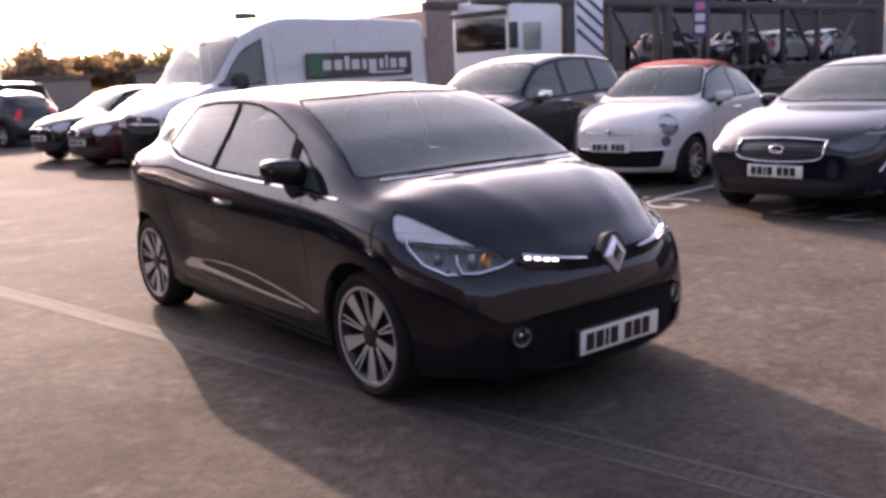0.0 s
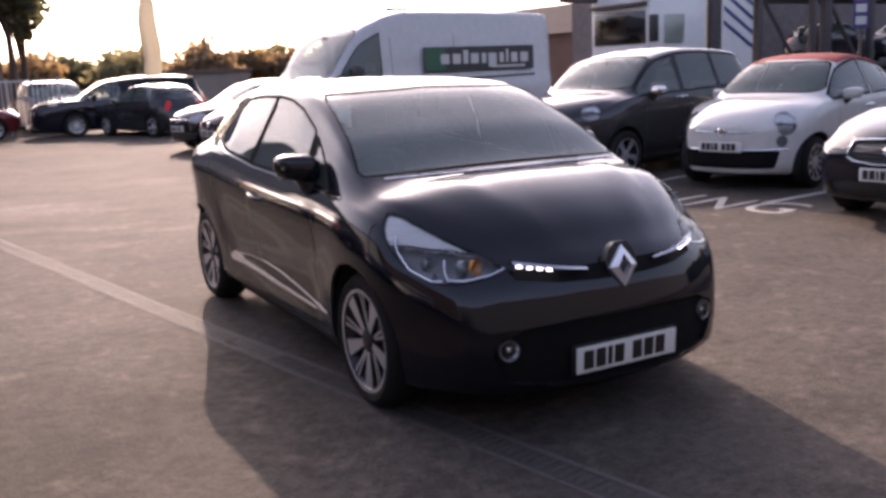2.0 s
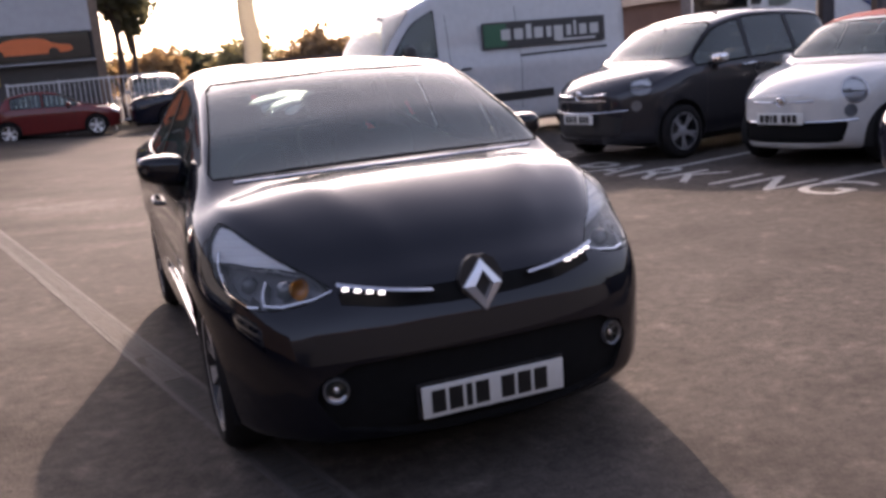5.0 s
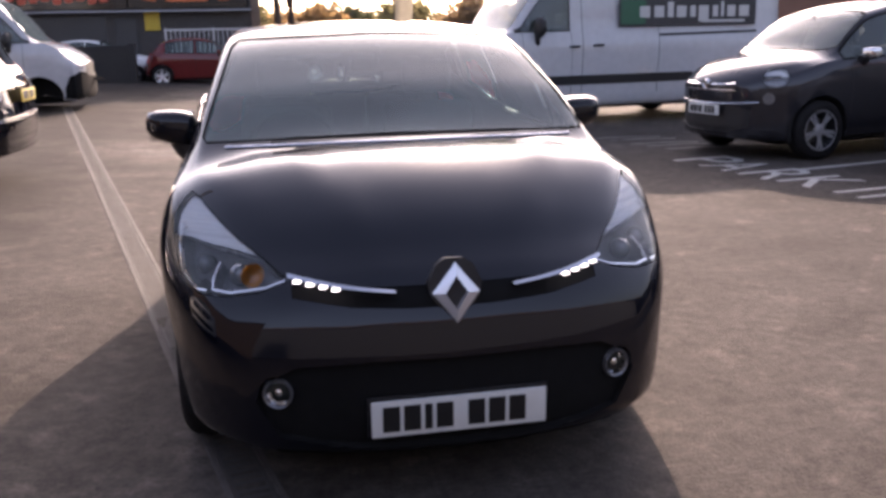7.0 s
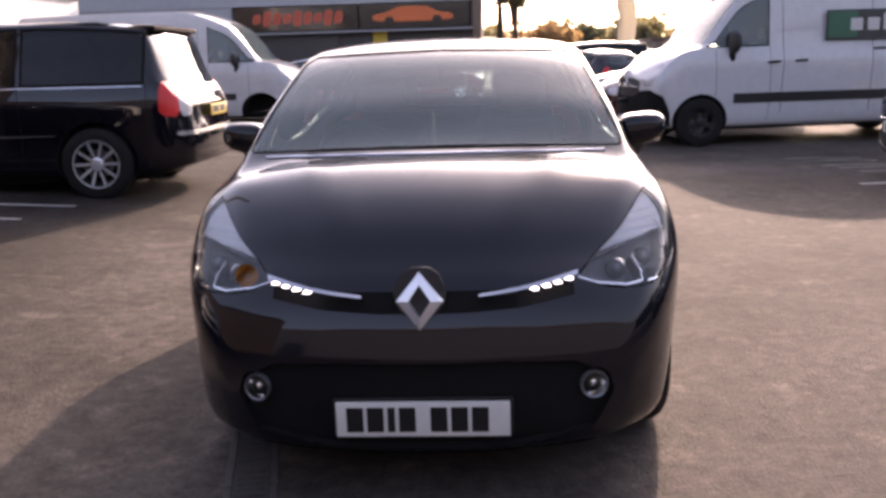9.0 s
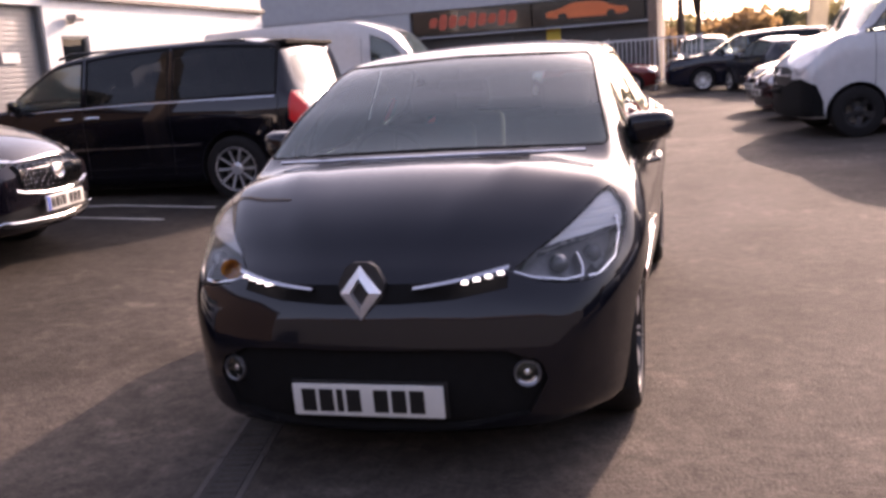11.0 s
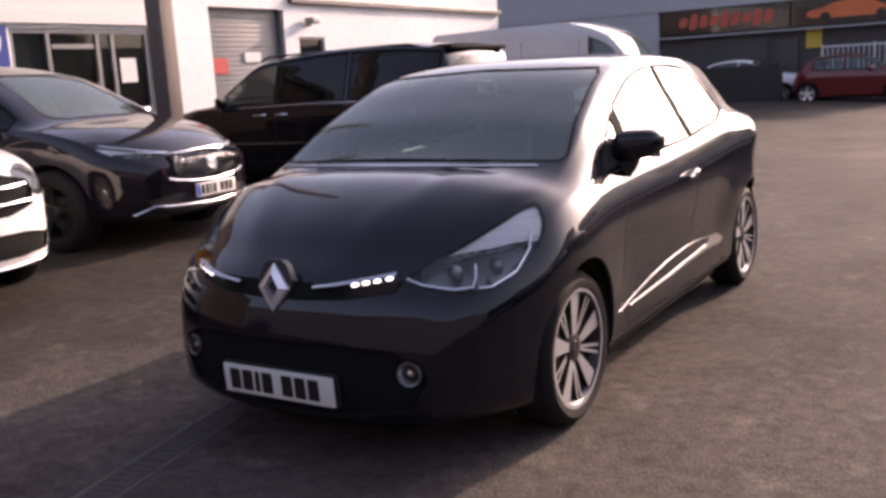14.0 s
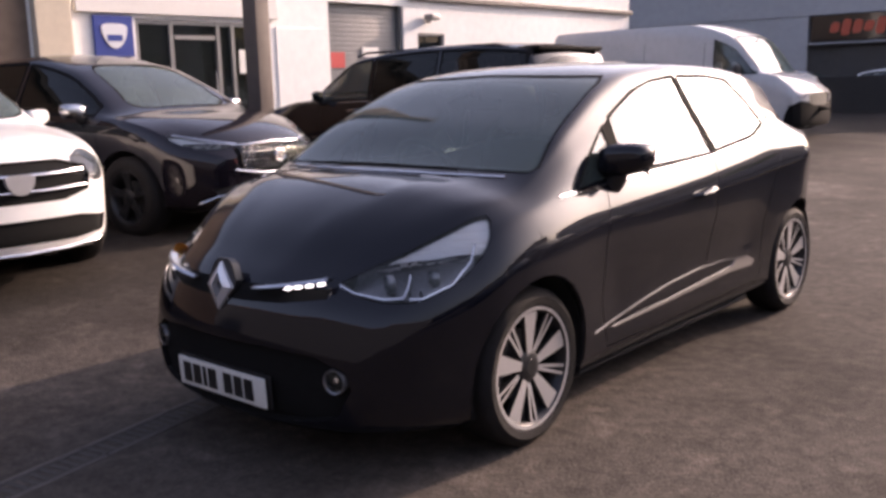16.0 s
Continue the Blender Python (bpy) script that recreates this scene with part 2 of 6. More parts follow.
PLATE_YELLOW = mat("number_plate_yellow", (0.65, 0.48, 0.04), 0.4, vary=0.05)
PLATE_INK = mat("number_plate_black", (0.012, 0.012, 0.012), 0.4)
PLATE_BLUE = mat("plate_blue", (0.02, 0.07, 0.35), 0.4)
DRL = lamp_mat("daytime_lamp", (1.0, 0.99, 0.97), 1.5)

from mathutils.bvhtree import BVHTree
from mathutils.interpolate import poly_3d_calc

# ---------------------------------------------------------------- mesh helpers
def finish(bm, name, material, smooth=True):
    me = bpy.data.meshes.new(name)
    bm.to_mesh(me)
    bm.free()
    for m in material if isinstance(material, (list, tuple)) else [material]:
        me.materials.append(m)
    if smooth:
        me.polygons.foreach_set("use_smooth", [True] * len(me.polygons))
        me.set_sharp_from_angle(angle=radians(38))
    me.update()
    return me


def part(name, bm, material, parent, label="", smooth=True):
    """Links a bmesh as one mesh object under a thing or a part."""
    ob = new(name, finish(bm, name, material, smooth))
    ob.parent = parent
    if label:
        ob["label"] = label
    return ob


def share(name, me, parent, m):
    ob = new(name, me)
    ob.parent = parent
    ob.matrix_local = m
    return ob


def box(bm, x0, x1, y0, y1, z0, z1, bevel=0.0, seg=2, m=None):
    made = bmesh.ops.create_cube(bm, size=1.0)["verts"]
    bmesh.ops.transform(bm, verts=made, matrix=Matrix.Translation(((x0 + x1) / 2, (y0 + y1) / 2, (z0 + z1) / 2)) @ Matrix.Diagonal((x1 - x0, y1 - y0, z1 - z0, 1)))
    if bevel:
        es = list({e for v in made for e in v.link_edges})
        r = bmesh.ops.bevel(bm, geom=es, offset=bevel, segments=seg, affect="EDGES", profile=0.6)
        made = list({v for f in r["faces"] for v in f.verts} | {v for v in made if v.is_valid})
    if m is not None:
        bmesh.ops.transform(bm, verts=made, matrix=m)
    return made


def lathe(bm, profile, steps=32, axis="x", m=None):
    """Turns (radius, along) pairs round an axis."""
    rings = []
    for r, a in profile:
        ring = []
        for k in range(steps):
            t = 2 * math.pi * k / steps
            c, s = r * math.cos(t), r * math.sin(t)
            co = (a, c, s) if axis == "x" else (c, s, a) if axis == "z" else (c, a, s)
            ring.append(bm.verts.new(Vector(co) if m is None else m @ Vector(co)))
        rings.append(ring)
    for a, b in zip(rings, rings[1:]):
        for k in range(steps):
            bm.faces.new((a[k], a[(k + 1) % steps], b[(k + 1) % steps], b[k]))
    return rings


def tube(bm, pts, radius, steps=8, cap=True):
    """A round bar along points."""
    pts = [Vector(p) for p in pts]
    rings = []
    for i, p in enumerate(pts):
        d = (pts[min(i + 1, len(pts) - 1)] - pts[max(i - 1, 0)]).normalized()
        a = d.orthogonal().normalized()
        if abs(d.z) < 0.9:
            a = d.cross(Vector((0, 0, 1))).normalized()
        b = d.cross(a)
        r = radius[i] if isinstance(radius, (list, tuple)) else radius
        rings.append([bm.verts.new(p + r * (math.cos(2 * math.pi * k / steps) * a + math.sin(2 * math.pi * k / steps) * b)) for k in range(steps)])
    for a, b in zip(rings, rings[1:]):
        for k in range(steps):
            bm.faces.new((a[k], a[(k + 1) % steps], b[(k + 1) % steps], b[k]))
    if cap:
        bm.faces.new(rings[0][::-1])
        bm.faces.new(rings[-1])


def slab(bm, poly, depth, m=None):
    """A flat polygon (in x, z) given a thickness along y."""
    f = [bm.verts.new((x, 0, z)) for x, z in poly]
    b = [bm.verts.new((x, depth, z)) for x, z in poly]
    bm.faces.new(f)
    bm.faces.new(b[::-1])
    n = len(poly)
    for k in range(n):
        bm.faces.new((f[k], b[k], b[(k + 1) % n], f[(k + 1) % n]))
    bmesh.ops.recalc_face_normals(bm, faces=list({fc for v in f + b for fc in v.link_faces}))
    if m is not None:
        bmesh.ops.transform(bm, verts=f + b, matrix=m)


def curve(knots):
    """A smooth curve through knots that does not overshoot."""
    xs, ys = np.array([k[0] for k in knots], float), np.array([k[1] for k in knots], float)
    h, d = np.diff(xs), np.diff(ys) / np.diff(xs)
    t = np.zeros(len(xs))
    t[0], t[-1] = d[0], d[-1]
    for i in range(1, len(xs) - 1):
        if d[i - 1] * d[i] > 0:
            w1, w2 = 2 * h[i] + h[i - 1], h[i] + 2 * h[i - 1]
            t[i] = (w1 + w2) / (w1 / d[i - 1] + w2 / d[i])

    def at(x):
        x = np.clip(x, xs[0], xs[-1])
        i = np.clip(np.searchsorted(xs, x) - 1, 0, len(xs) - 2)
        s = (x - xs[i]) / h[i]
        return (2 * s**3 - 3 * s**2 + 1) * ys[i] + (s**3 - 2 * s**2 + s) * h[i] * t[i] + (-2 * s**3 + 3 * s**2) * ys[i + 1] + (s**3 - s**2) * h[i] * t[i + 1]
    return at


def inside(p, poly):
    x, y, hit = p[0], p[1], False
    for (x0, y0), (x1, y1) in zip(poly, poly[1:] + poly[:1]):
        if (y0 > y) != (y1 > y) and x < (x1 - x0) * (y - y0) / (y1 - y0) + x0:
            hit = not hit
    return hit


def cut(bm, poly, ea, eb, accept):
    """Cuts a polygon, seen along the normal of ea and eb, into the mesh; gives the faces within."""
    ea, eb = Vector(ea), Vector(eb)
    a0, a1 = min(p[0] for p in poly), max(p[0] for p in poly)
    b0, b1 = min(p[1] for p in poly), max(p[1] for p in poly)

    def spans(f):
        aa, bb = [v.co.dot(ea) for v in f.verts], [v.co.dot(eb) for v in f.verts]
        return min(aa), max(aa), min(bb), max(bb)

    near = []
    for f in bm.faces:
        c = f.calc_center_median()
        if not accept(c, f.normal):
            continue
        s = spans(f)
        if s[1] >= a0 and s[0] <= a1 and s[3] >= b0 and s[2] <= b1:
            near.append(f)
    for (pa, pb), (qa, qb) in zip(poly, poly[1:] + poly[:1]):
        ea0, ea1, eb0, eb1 = min(pa, qa) - 1e-4, max(pa, qa) + 1e-4, min(pb, qb) - 1e-4, max(pb, qb) + 1e-4
        hit, rest = [], []
        for f in near:
            s = spans(f)
            (hit if s[1] >= ea0 and s[0] <= ea1 and s[3] >= eb0 and s[2] <= eb1 else rest).append(f)
        if not hit:
            continue
        no = ea * (qb - pb) - eb * (qa - pa)
        if no.length < 1e-9:
            continue
        geom = list({g for f in hit for g in (f, *f.edges, *f.verts)})
        out = bmesh.ops.bisect_plane(bm, geom=geom, plane_co=ea * pa + eb * pb, plane_no=no.normalized(), dist=1e-5)
        near = rest + [g for g in out["geom"] if isinstance(g, bmesh.types.BMFace)]
    got = []
    for f in near:
        if f.is_valid:
            c = f.calc_center_median()
            if inside((c.dot(ea), c.dot(eb)), poly):
                got.append(f)
    return got


def lift(bm, faces, offset=0.0, drop=True):
    """Moves faces out of bm into a bmesh of their own, pushed along their normals."""
    out, seen = bmesh.new(), {}
    for f in faces:
        for v in f.verts:
            if v not in seen:
                seen[v] = out.verts.new(v.co + v.normal * offset)
        try:
            out.faces.new([seen[v] for v in f.verts])
        except ValueError:
            pass
    if drop:
        bmesh.ops.delete(bm, geom=faces, context="FACES")
    return out


def split_off(bm):
    """Takes all but the first loose piece out of bm and gives them as meshes of their own."""
    left, groups = set(bm.faces), []
    while left:
        todo, grp = [left.pop()], set()
        while todo:
            f = todo.pop()
            grp.add(f)
            for v in f.verts:
                for g in v.link_faces:
                    if g in left:
                        left.discard(g)
                        todo.append(g)
        groups.append(list(grp))
    groups.sort(key=len, reverse=True)
    out = [lift(bm, g, 0.0, False) for g in groups[1:]]
    for g in groups[1:]:
        bmesh.ops.delete(bm, geom=g, context="FACES")
    return out


def rim_walls(bm, depth):
    """Gives an open patch turned-in edges of a depth."""
    bm.normal_update()
    edges = [e for e in bm.edges if e.is_boundary]
    kept = {v: v.normal.copy() for e in edges for v in e.verts}
    r = bmesh.ops.extrude_edge_only(bm, edges=edges)
    fresh = [g for g in r["geom"] if isinstance(g, bmesh.types.BMVert)]
    pos = {tuple(round(c, 6) for c in v.co): n for v, n in kept.items()}
    for v in fresh:
        n = pos.get(tuple(round(c, 6) for c in v.co))
        if n is not None:
            v.co -= n * depth


def stroke(pts, width):
    """A thin closed polygon along a line of 2D points."""
    up, down = [], []
    for i, p in enumerate(pts):
        a, b = Vector(pts[max(i - 1, 0)]), Vector(pts[min(i + 1, len(pts) - 1)])
        d = (b - a).normalized()
        n = Vector((-d.y, d.x)) * width / 2
        up.append((p[0] + n.x, p[1] + n.y))
        down.append((p[0] - n.x, p[1] - n.y))
    return up + down[::-1]


def grow(poly, d):
    """Offsets a polygon outwards by about d."""
    area = sum(p[0] * q[1] - q[0] * p[1] for p, q in zip(poly, poly[1:] + poly[:1]))
    s, out, n = (1 if area > 0 else -1), [], len(poly)
    for i in range(n):
        a, b, c = Vector(poly[i - 1]), Vector(poly[i]), Vector(poly[(i + 1) % n])
        n1, n2 = (b - a).normalized(), (c - b).normalized()
        n1, n2 = Vector((n1.y, -n1.x)) * s, Vector((n2.y, -n2.x)) * s
        m = (n1 + n2)
        m = m / max(0.4, m.length_squared / 2) if m.length > 1e-6 else n1
        out.append((b.x + m.x * d, b.y + m.y * d))
    return out


def smooth_poly(poly, rounds=2):
    """Rounds the corners of a polygon (corner cutting)."""
    for _ in range(rounds):
        out = []
        for p, q in zip(poly, poly[1:] + poly[:1]):
            out += [(0.8 * p[0] + 0.2 * q[0], 0.8 * p[1] + 0.2 * q[1]), (0.2 * p[0] + 0.8 * q[0], 0.2 * p[1] + 0.8 * q[1])]
        poly = out
    return poly


def circle_poly(a, b, r, n=24, rb=None):
    return [(a + r * math.cos(2 * math.pi * k / n), b + (rb or r) * math.sin(2 * math.pi * k / n)) for k in range(n)]


# ---------------------------------------------------------------- cars
def shell(sp, ny, nv):
    """The closed outer skin of a car: its nose points to -y, its wheels stand on z = 0."""
    L = sp["length"]
    y0, y1 = -L / 2, L / 2
    top, belt, base, wide, roofw, crown = (curve(sp[k]) for k in ("top", "belt", "base", "wide", "roofw", "crown"))
    nose, tail = curve(sp["nose"]), curve(sp["tail"])
    wmax = max(k[1] for k in sp["wide"])
    u = np.linspace(0, 1, ny)
    ys = y0 + L * (0.55 * u + 0.45 * (0.5 - 0.5 * np.cos(np.pi * u)))
    rows = []
    v = np.linspace(0, 1, nv)

    def section(y):
        zb, zs, zt, w, wt, d = (float(c(y)) for c in (base, belt, top, wide, roofw, crown))
        h = zs - zb
        zt = max(zt, zs + 0.01)
        d = min(d, (zt - zs) * 0.6)
        bw = w * sp.get("tuck", 0.955)
        wt = min(wt, bw * 0.99)
        ze = zt - d
        P = [(0, zb), (0.86 * w, zb), (0.955 * w, zb + 0.04), (0.972 * w, zb + 0.22 * h), (0.985 * w, zb + 0.46 * h), (0.997 * w, zb + 0.70 * h), (w, zb + 0.78 * h), (0.982 * w, zb + 0.90 * h), (bw, zs),
             (bw + (wt - bw) * 0.30, zs + (ze - zs) * 0.34), (bw + (wt - bw) * 0.68, zs + (ze - zs) * 0.72), (wt, ze), (0.80 * wt, ze + 0.52 * d), (0.45 * wt, ze + 0.88 * d), (0, zt)]
        k = np.array([0, .08, .13, .20, .28, .36, .40, .46, .50, .59, .68, .77, .84, .91, 1.0])
        return np.stack([curve(list(zip(k, [p[0] for p in P])))(v), curve(list(zip(k, [p[1] for p in P])))(v)], 1)

    def warp(x, y, z):
        reach = sp.get("reach", 0.75)
        a, b = np.clip((y - y0) / reach, 0, 1), np.clip((y1 - y) / reach, 0, 1)
        wf, wr = 1 - a * a * (3 - 2 * a), 1 - b * b * (3 - 2 * b)
        q = np.minimum(np.abs(x) / wmax, 1.0) ** 2.2
        return y + wf * (nose(z) + sp["bow"] * q) - wr * (tail(z) + sp["stern"] * q)

    def ring(sec, y):
        g = np.stack([sec[:, 0], warp(sec[:, 0], np.full(nv, y), sec[:, 1]), sec[:, 1]], 1)
        return sp["sculpt"](g) if "sculpt" in sp else g

    def caps(y):
        sec = section(y)
        c = np.array([0, (sec[0, 1] + sec[-1, 1]) / 2])
        out = []
        for r in (0.12, 0.3, 0.48, 0.64, 0.78, 0.90):
            out.append(ring(c + (sec - c) * r, y))
        return np.array([[0, float(warp(np.array([0.0]), np.array([y]), np.array([c[1]]))[0]), c[1]]]), out

    tip0, cap0 = caps(y0)
    tip1, cap1 = caps(y1)
    rings = cap0 + [ring(section(y), y) for y in ys] + cap1[::-1]
    bm = bmesh.new()
    grid = []
    for g in rings:
        right = [bm.verts.new(p) for p in g]
        left = [bm.verts.new((-p[0], p[1], p[2])) for p in g[-2:0:-1]]
        grid.append(right + left)
    n = len(grid[0])
    for a, b in zip(grid, grid[1:]):
        for k in range(n):
            bm.faces.new((a[k], b[k], b[(k + 1) % n], a[(k + 1) % n]))
    t0, t1 = bm.verts.new(tip0[0]), bm.verts.new(tip1[0])
    for k in range(n):
        bm.faces.new((t0, grid[0][k], grid[0][(k + 1) % n]))
        bm.faces.new((t1, grid[-1][(k + 1) % n], grid[-1][k]))
    bmesh.ops.recalc_face_normals(bm, faces=bm.faces[:])
    bm.normal_update()
    return bm


def view(kind, s=1):
    if kind == "side":
        return (0, 1, 0), (0, 0, 1), lambda c, n: c.x * s > 0.25 and n.x * s > 0.12
    if kind == "front":
        return (1, 0, 0), (0, 0, 1), lambda c, n: c.y < 0 and n.y < -0.12
    if kind == "rear":
        return (1, 0, 0), (0, 0, 1), lambda c, n: c.y > 0 and n.y > 0.12
    if kind == "corner":
        return (0.7071 * s, 0.7071, 0), (0, 0, 1), lambda c, n: c.x * s > 0.2 and c.y < -0.5 and (n.x * s - n.y) > 0.1
    if kind == "rear_corner":
        return (-0.7071 * s, 0.7071, 0), (0, 0, 1), lambda c, n: c.x * s > 0.2 and c.y > 0.5 and (n.x * s + n.y) > 0.1
    return (1, 0, 0), (0, 1, 0), lambda c, n: n.z > 0.3


WHEELS = {}


def wheel_meshes(style, R, width, rim_r):
    key = (style, R, width, rim_r)
    if key in WHEELS:
        return WHEELS[key]
    hw = width / 2
    bm = bmesh.new()
    lathe(bm, [(rim_r, -hw * 0.86), (rim_r + 0.010, -hw * 0.98), (rim_r + (R - rim_r) * 0.5, -hw * 1.03), (R - 0.018, -hw * 0.90), (R - 0.003, -hw * 0.70), (R, -hw * 0.35), (R, hw * 0.35),
               (R - 0.003, hw * 0.70), (R - 0.018, hw * 0.90), (rim_r + (R - rim_r) * 0.5, hw * 1.03), (rim_r + 0.010, hw * 0.98), (rim_r, hw * 0.86)], 40)
    bmesh.ops.recalc_face_normals(bm, faces=bm.faces[:])
    tyre = finish(bm, "tyre", RUBBER)
    bm = bmesh.new()
    lathe(bm, [(rim_r - 0.03, -hw * 0.8), (rim_r - 0.035, hw * 0.5), (rim_r - 0.016, hw * 0.86), (rim_r - 0.010, hw * 0.93), (rim_r + 0.004, hw * 0.95), (rim_r + 0.004, hw * 0.86)], 40)
    n = len(bm.faces)

    def spoke(angle, w0, w1, r0, r1, a0, a1, thick=0.022, mi=1):
        c, s = math.cos(angle), math.sin(angle)
        co = []
        for r, w, a in ((r0, w0, a0), (r1, w1, a1)):
            for side, dx in ((-1, 0), (1, 0), (1, -thick), (-1, -thick)):
                t = side * w / 2
                co.append(bm.verts.new((a + dx, r * c - t * s, r * s + t * c)))
        for q in ((0, 1, 5, 4), (1, 2, 6, 5), (2, 3, 7, 6), (3, 0, 4, 7), (0, 3, 2, 1), (4, 5, 6, 7)):
            f = bm.faces.new([co[i] for i in q])
            f.material_index = mi if q == (0, 1, 5, 4) else 2

    if style == "blade":
        for k in range(5):
            t = 2 * math.pi * k / 5 + math.pi / 2
            spoke(t, 0.030, 0.082, 0.045, rim_r - 0.010, hw * 0.74, hw * 0.86)
            for side in (1, -1):
                spoke(t + math.pi / 5 + .075 * side, 0.013, 0.012, 0.04, rim_r - 0.010, hw * 0.64, hw * 0.86)
    elif style == "steel":
        for k in range(9):
            spoke(2 * math.pi * k / 9, 0.05, 0.06, 0.05, rim_r - 0.02, hw * 0.55, hw * 0.7)
    elif style == "multi":
        for k in range(10):
            spoke(2 * math.pi * k / 10, 0.022, 0.030, 0.05, rim_r - 0.012, hw * 0.68, hw * 0.84)
    else:
        for k in range(5):
            t = 2 * math.pi * k / 5 + math.pi / 2
            spoke(t - 0.13, 0.03, 0.036, 0.05, rim_r - 0.012, hw * 0.68, hw * 0.84)
            spoke(t + 0.13, 0.03, 0.036, 0.05, rim_r - 0.012, hw * 0.68, hw * 0.84)
    lathe(bm, [(0.066, hw * 0.45), (0.064, hw * 0.70), (0.052, hw * 0.76), (0.030, hw * 0.77), (0.028, hw * 0.80), (0.001, hw * 0.80)], 20)
    bmesh.ops.recalc_face_normals(bm, faces=bm.faces[:])
    for f in bm.faces[:120]:
        f.material_index = 2
    if style == "blade":
        for f in bm.faces[-100:]:
            f.material_index = 2
    rim = finish(bm, "rim", [ALLOY_DARK] * 3 if style == "dark" else [ALLOY, ALLOY, ALLOY_DARK])
    bm = bmesh.new()
    lathe(bm, [(0.001, hw * 0.10), (0.135, hw * 0.10), (0.137, hw * 0.0), (0.07, -hw * 0.1), (0.07, -hw * 0.9), (0.001, -hw * 0.9)], 28)
    box(bm, -hw * 0.35, hw * 0.28, -0.155, -0.075, -0.07, 0.07, 0.012)
    bmesh.ops.recalc_face_normals(bm, faces=bm.faces[:])
    hub = finish(bm, "wheel", DISC)
    WHEELS[key] = (hub, tyre, rim)
    return WHEELS[key]


def add_wheels(car, sp):
    R, width, rim_r = sp.get("tyre", (0.31, 0.205, 0.225))
    hub, tyre, rim = wheel_meshes(sp.get("wheel", "split"), R, width, rim_r)
    for y in sp["axles"]:
        for s in (1, -1):
            turn = 0 if s > 0 else 180
            spin = sp.get("spin", 20) + 17 * s
            m = pose(s * (sp["track"] / 2), y, R, 0, 0, turn) @ pose(0, 0, 0, spin, 0, 0)
            w = share("wheel", hub, car, m)
            share("tyre", tyre, w, Matrix())
            share("rim", rim, w, Matrix())


def door_mirror(car, s, at, size, material, foot=None):
    """A door mirror: a rounded housing on a foot, with its glass."""
    x, y, z = at
    a, b, c = size
    bm = bmesh.new()
    bmesh.ops.create_uvsphere(bm, u_segments=24, v_segments=14, radius=1.0)
    for v in bm.verts:
        p = v.co
        q = Vector([math.copysign(abs(k) ** 0.62, k) for k in p])
        taper = 1 - 0.25 * (q.x * 0.5 + 0.5) - 0.10 * (1 if q.z < 0 else 0) * abs(q.x)
        v.co = Vector((s * (q.x * a + a) + s * x, y + q.y * b * (1 if q.y < 0 else 0.55) + 0.05 * (q.x * 0.5 + 0.5), z + q.z * c * taper + 0.012 * q.x))
    bmesh.ops.recalc_face_normals(bm, faces=bm.faces[:])
    housing = part("door_mirror", bm, material, car)
    bm = bmesh.new()
    box(bm, -0.9 * a, 0.85 * a, -0.004, 0.004, -0.75 * c, 0.75 * c, 0.003, 1, Matrix.Translation((s * (x + a), y + b * 0.56, z)))
    part("mirror_glass", bm, CHROME, housing)
    bm = bmesh.new()
    tube(bm, foot and [(s * fx, fy, fz) for fx, fy, fz in foot] or [(s * (x - 0.09), y + 0.03, z - c * 1.75), (s * (x - 0.01), y + 0.02, z - c * 1.35), (s * (x + a * 0.45), y, z - c * 0.85), (s * (x + a * 0.8), y, z - c * 0.5)], [0.05, 0.046, 0.042, 0.036], 12)
    part("mirror_foot", bm, TRIM, housing)


def number_plate(car, y, z, colour=None, lean=0.0, name="number_plate", size=(0.52, 0.111), blue=False, back=False):
    bm = bmesh.new()
    w, h = size
    box(bm, -w / 2, w / 2, -0.007, 0.003, -h / 2, h / 2, 0.004, 2)
    p = part(name, bm, colour or PLATE_WHITE, car, "white number plate with dark characters" if not colour else "yellow number plate with dark characters")
    p.matrix_local = pose(0, y, z, lean, 0, 180 if back else 0)
    x, cw = -w / 2 + (0.055 if blue else 0.032), 0.050 * w / 0.52
    for k in range(7):
        if k == 4:
            x += 0.033
        k2 = cw * (0.45 if k == 2 else 1)
        bm = bmesh.new()
        box(bm, x, x + k2, -0.0095, -0.0065, -0.0395, 0.0395, 0.001, 1)
        part("character_bar", bm, PLATE_INK, p)
        x += k2 + 0.0115
    if blue:
        bm = bmesh.new()
        box(bm, -w / 2 + 0.004, -w / 2 + 0.045, -0.0095, -0.0065, -h / 2 + 0.004, h / 2 - 0.004, 0.001, 1)
        part("country_band", bm, PLATE_BLUE, p)


def front_y(sp, x, z):
    """Where the nose's skin lies at x, z."""
    if "skin" in sp:
        hit = sp["skin"].ray_cast(Vector((x, -6, z)), Vector((0, 1, 0)))[0]
        if hit is None or hit.y > 0:
            return None
        return hit.y
    wmax = max(k[1] for k in sp["wide"])
    return -sp["length"] / 2 + float(curve(sp["nose"])(z)) + sp["bow"] * min(abs(x) / wmax, 1) ** 2.2


def front_bar(car, sp, pts, r, material, name="grille_bar", off=0.004):
    """A bar that follows the nose."""
    bm = bmesh.new()
    line = []
    for (x0, z0), (x1, z1) in zip(pts, pts[1:]):
        line += [(x0 + (x1 - x0) * k / 4, z0 + (z1 - z0) * k / 4) for k in range(4)]
    line = [(x, front_y(sp, x, z), z) for x, z in line + [pts[-1]]]
    tube(bm, [(x, y - off, z) for x, y, z in line if y is not None], r, 8)
    return part(name, bm, material, car)


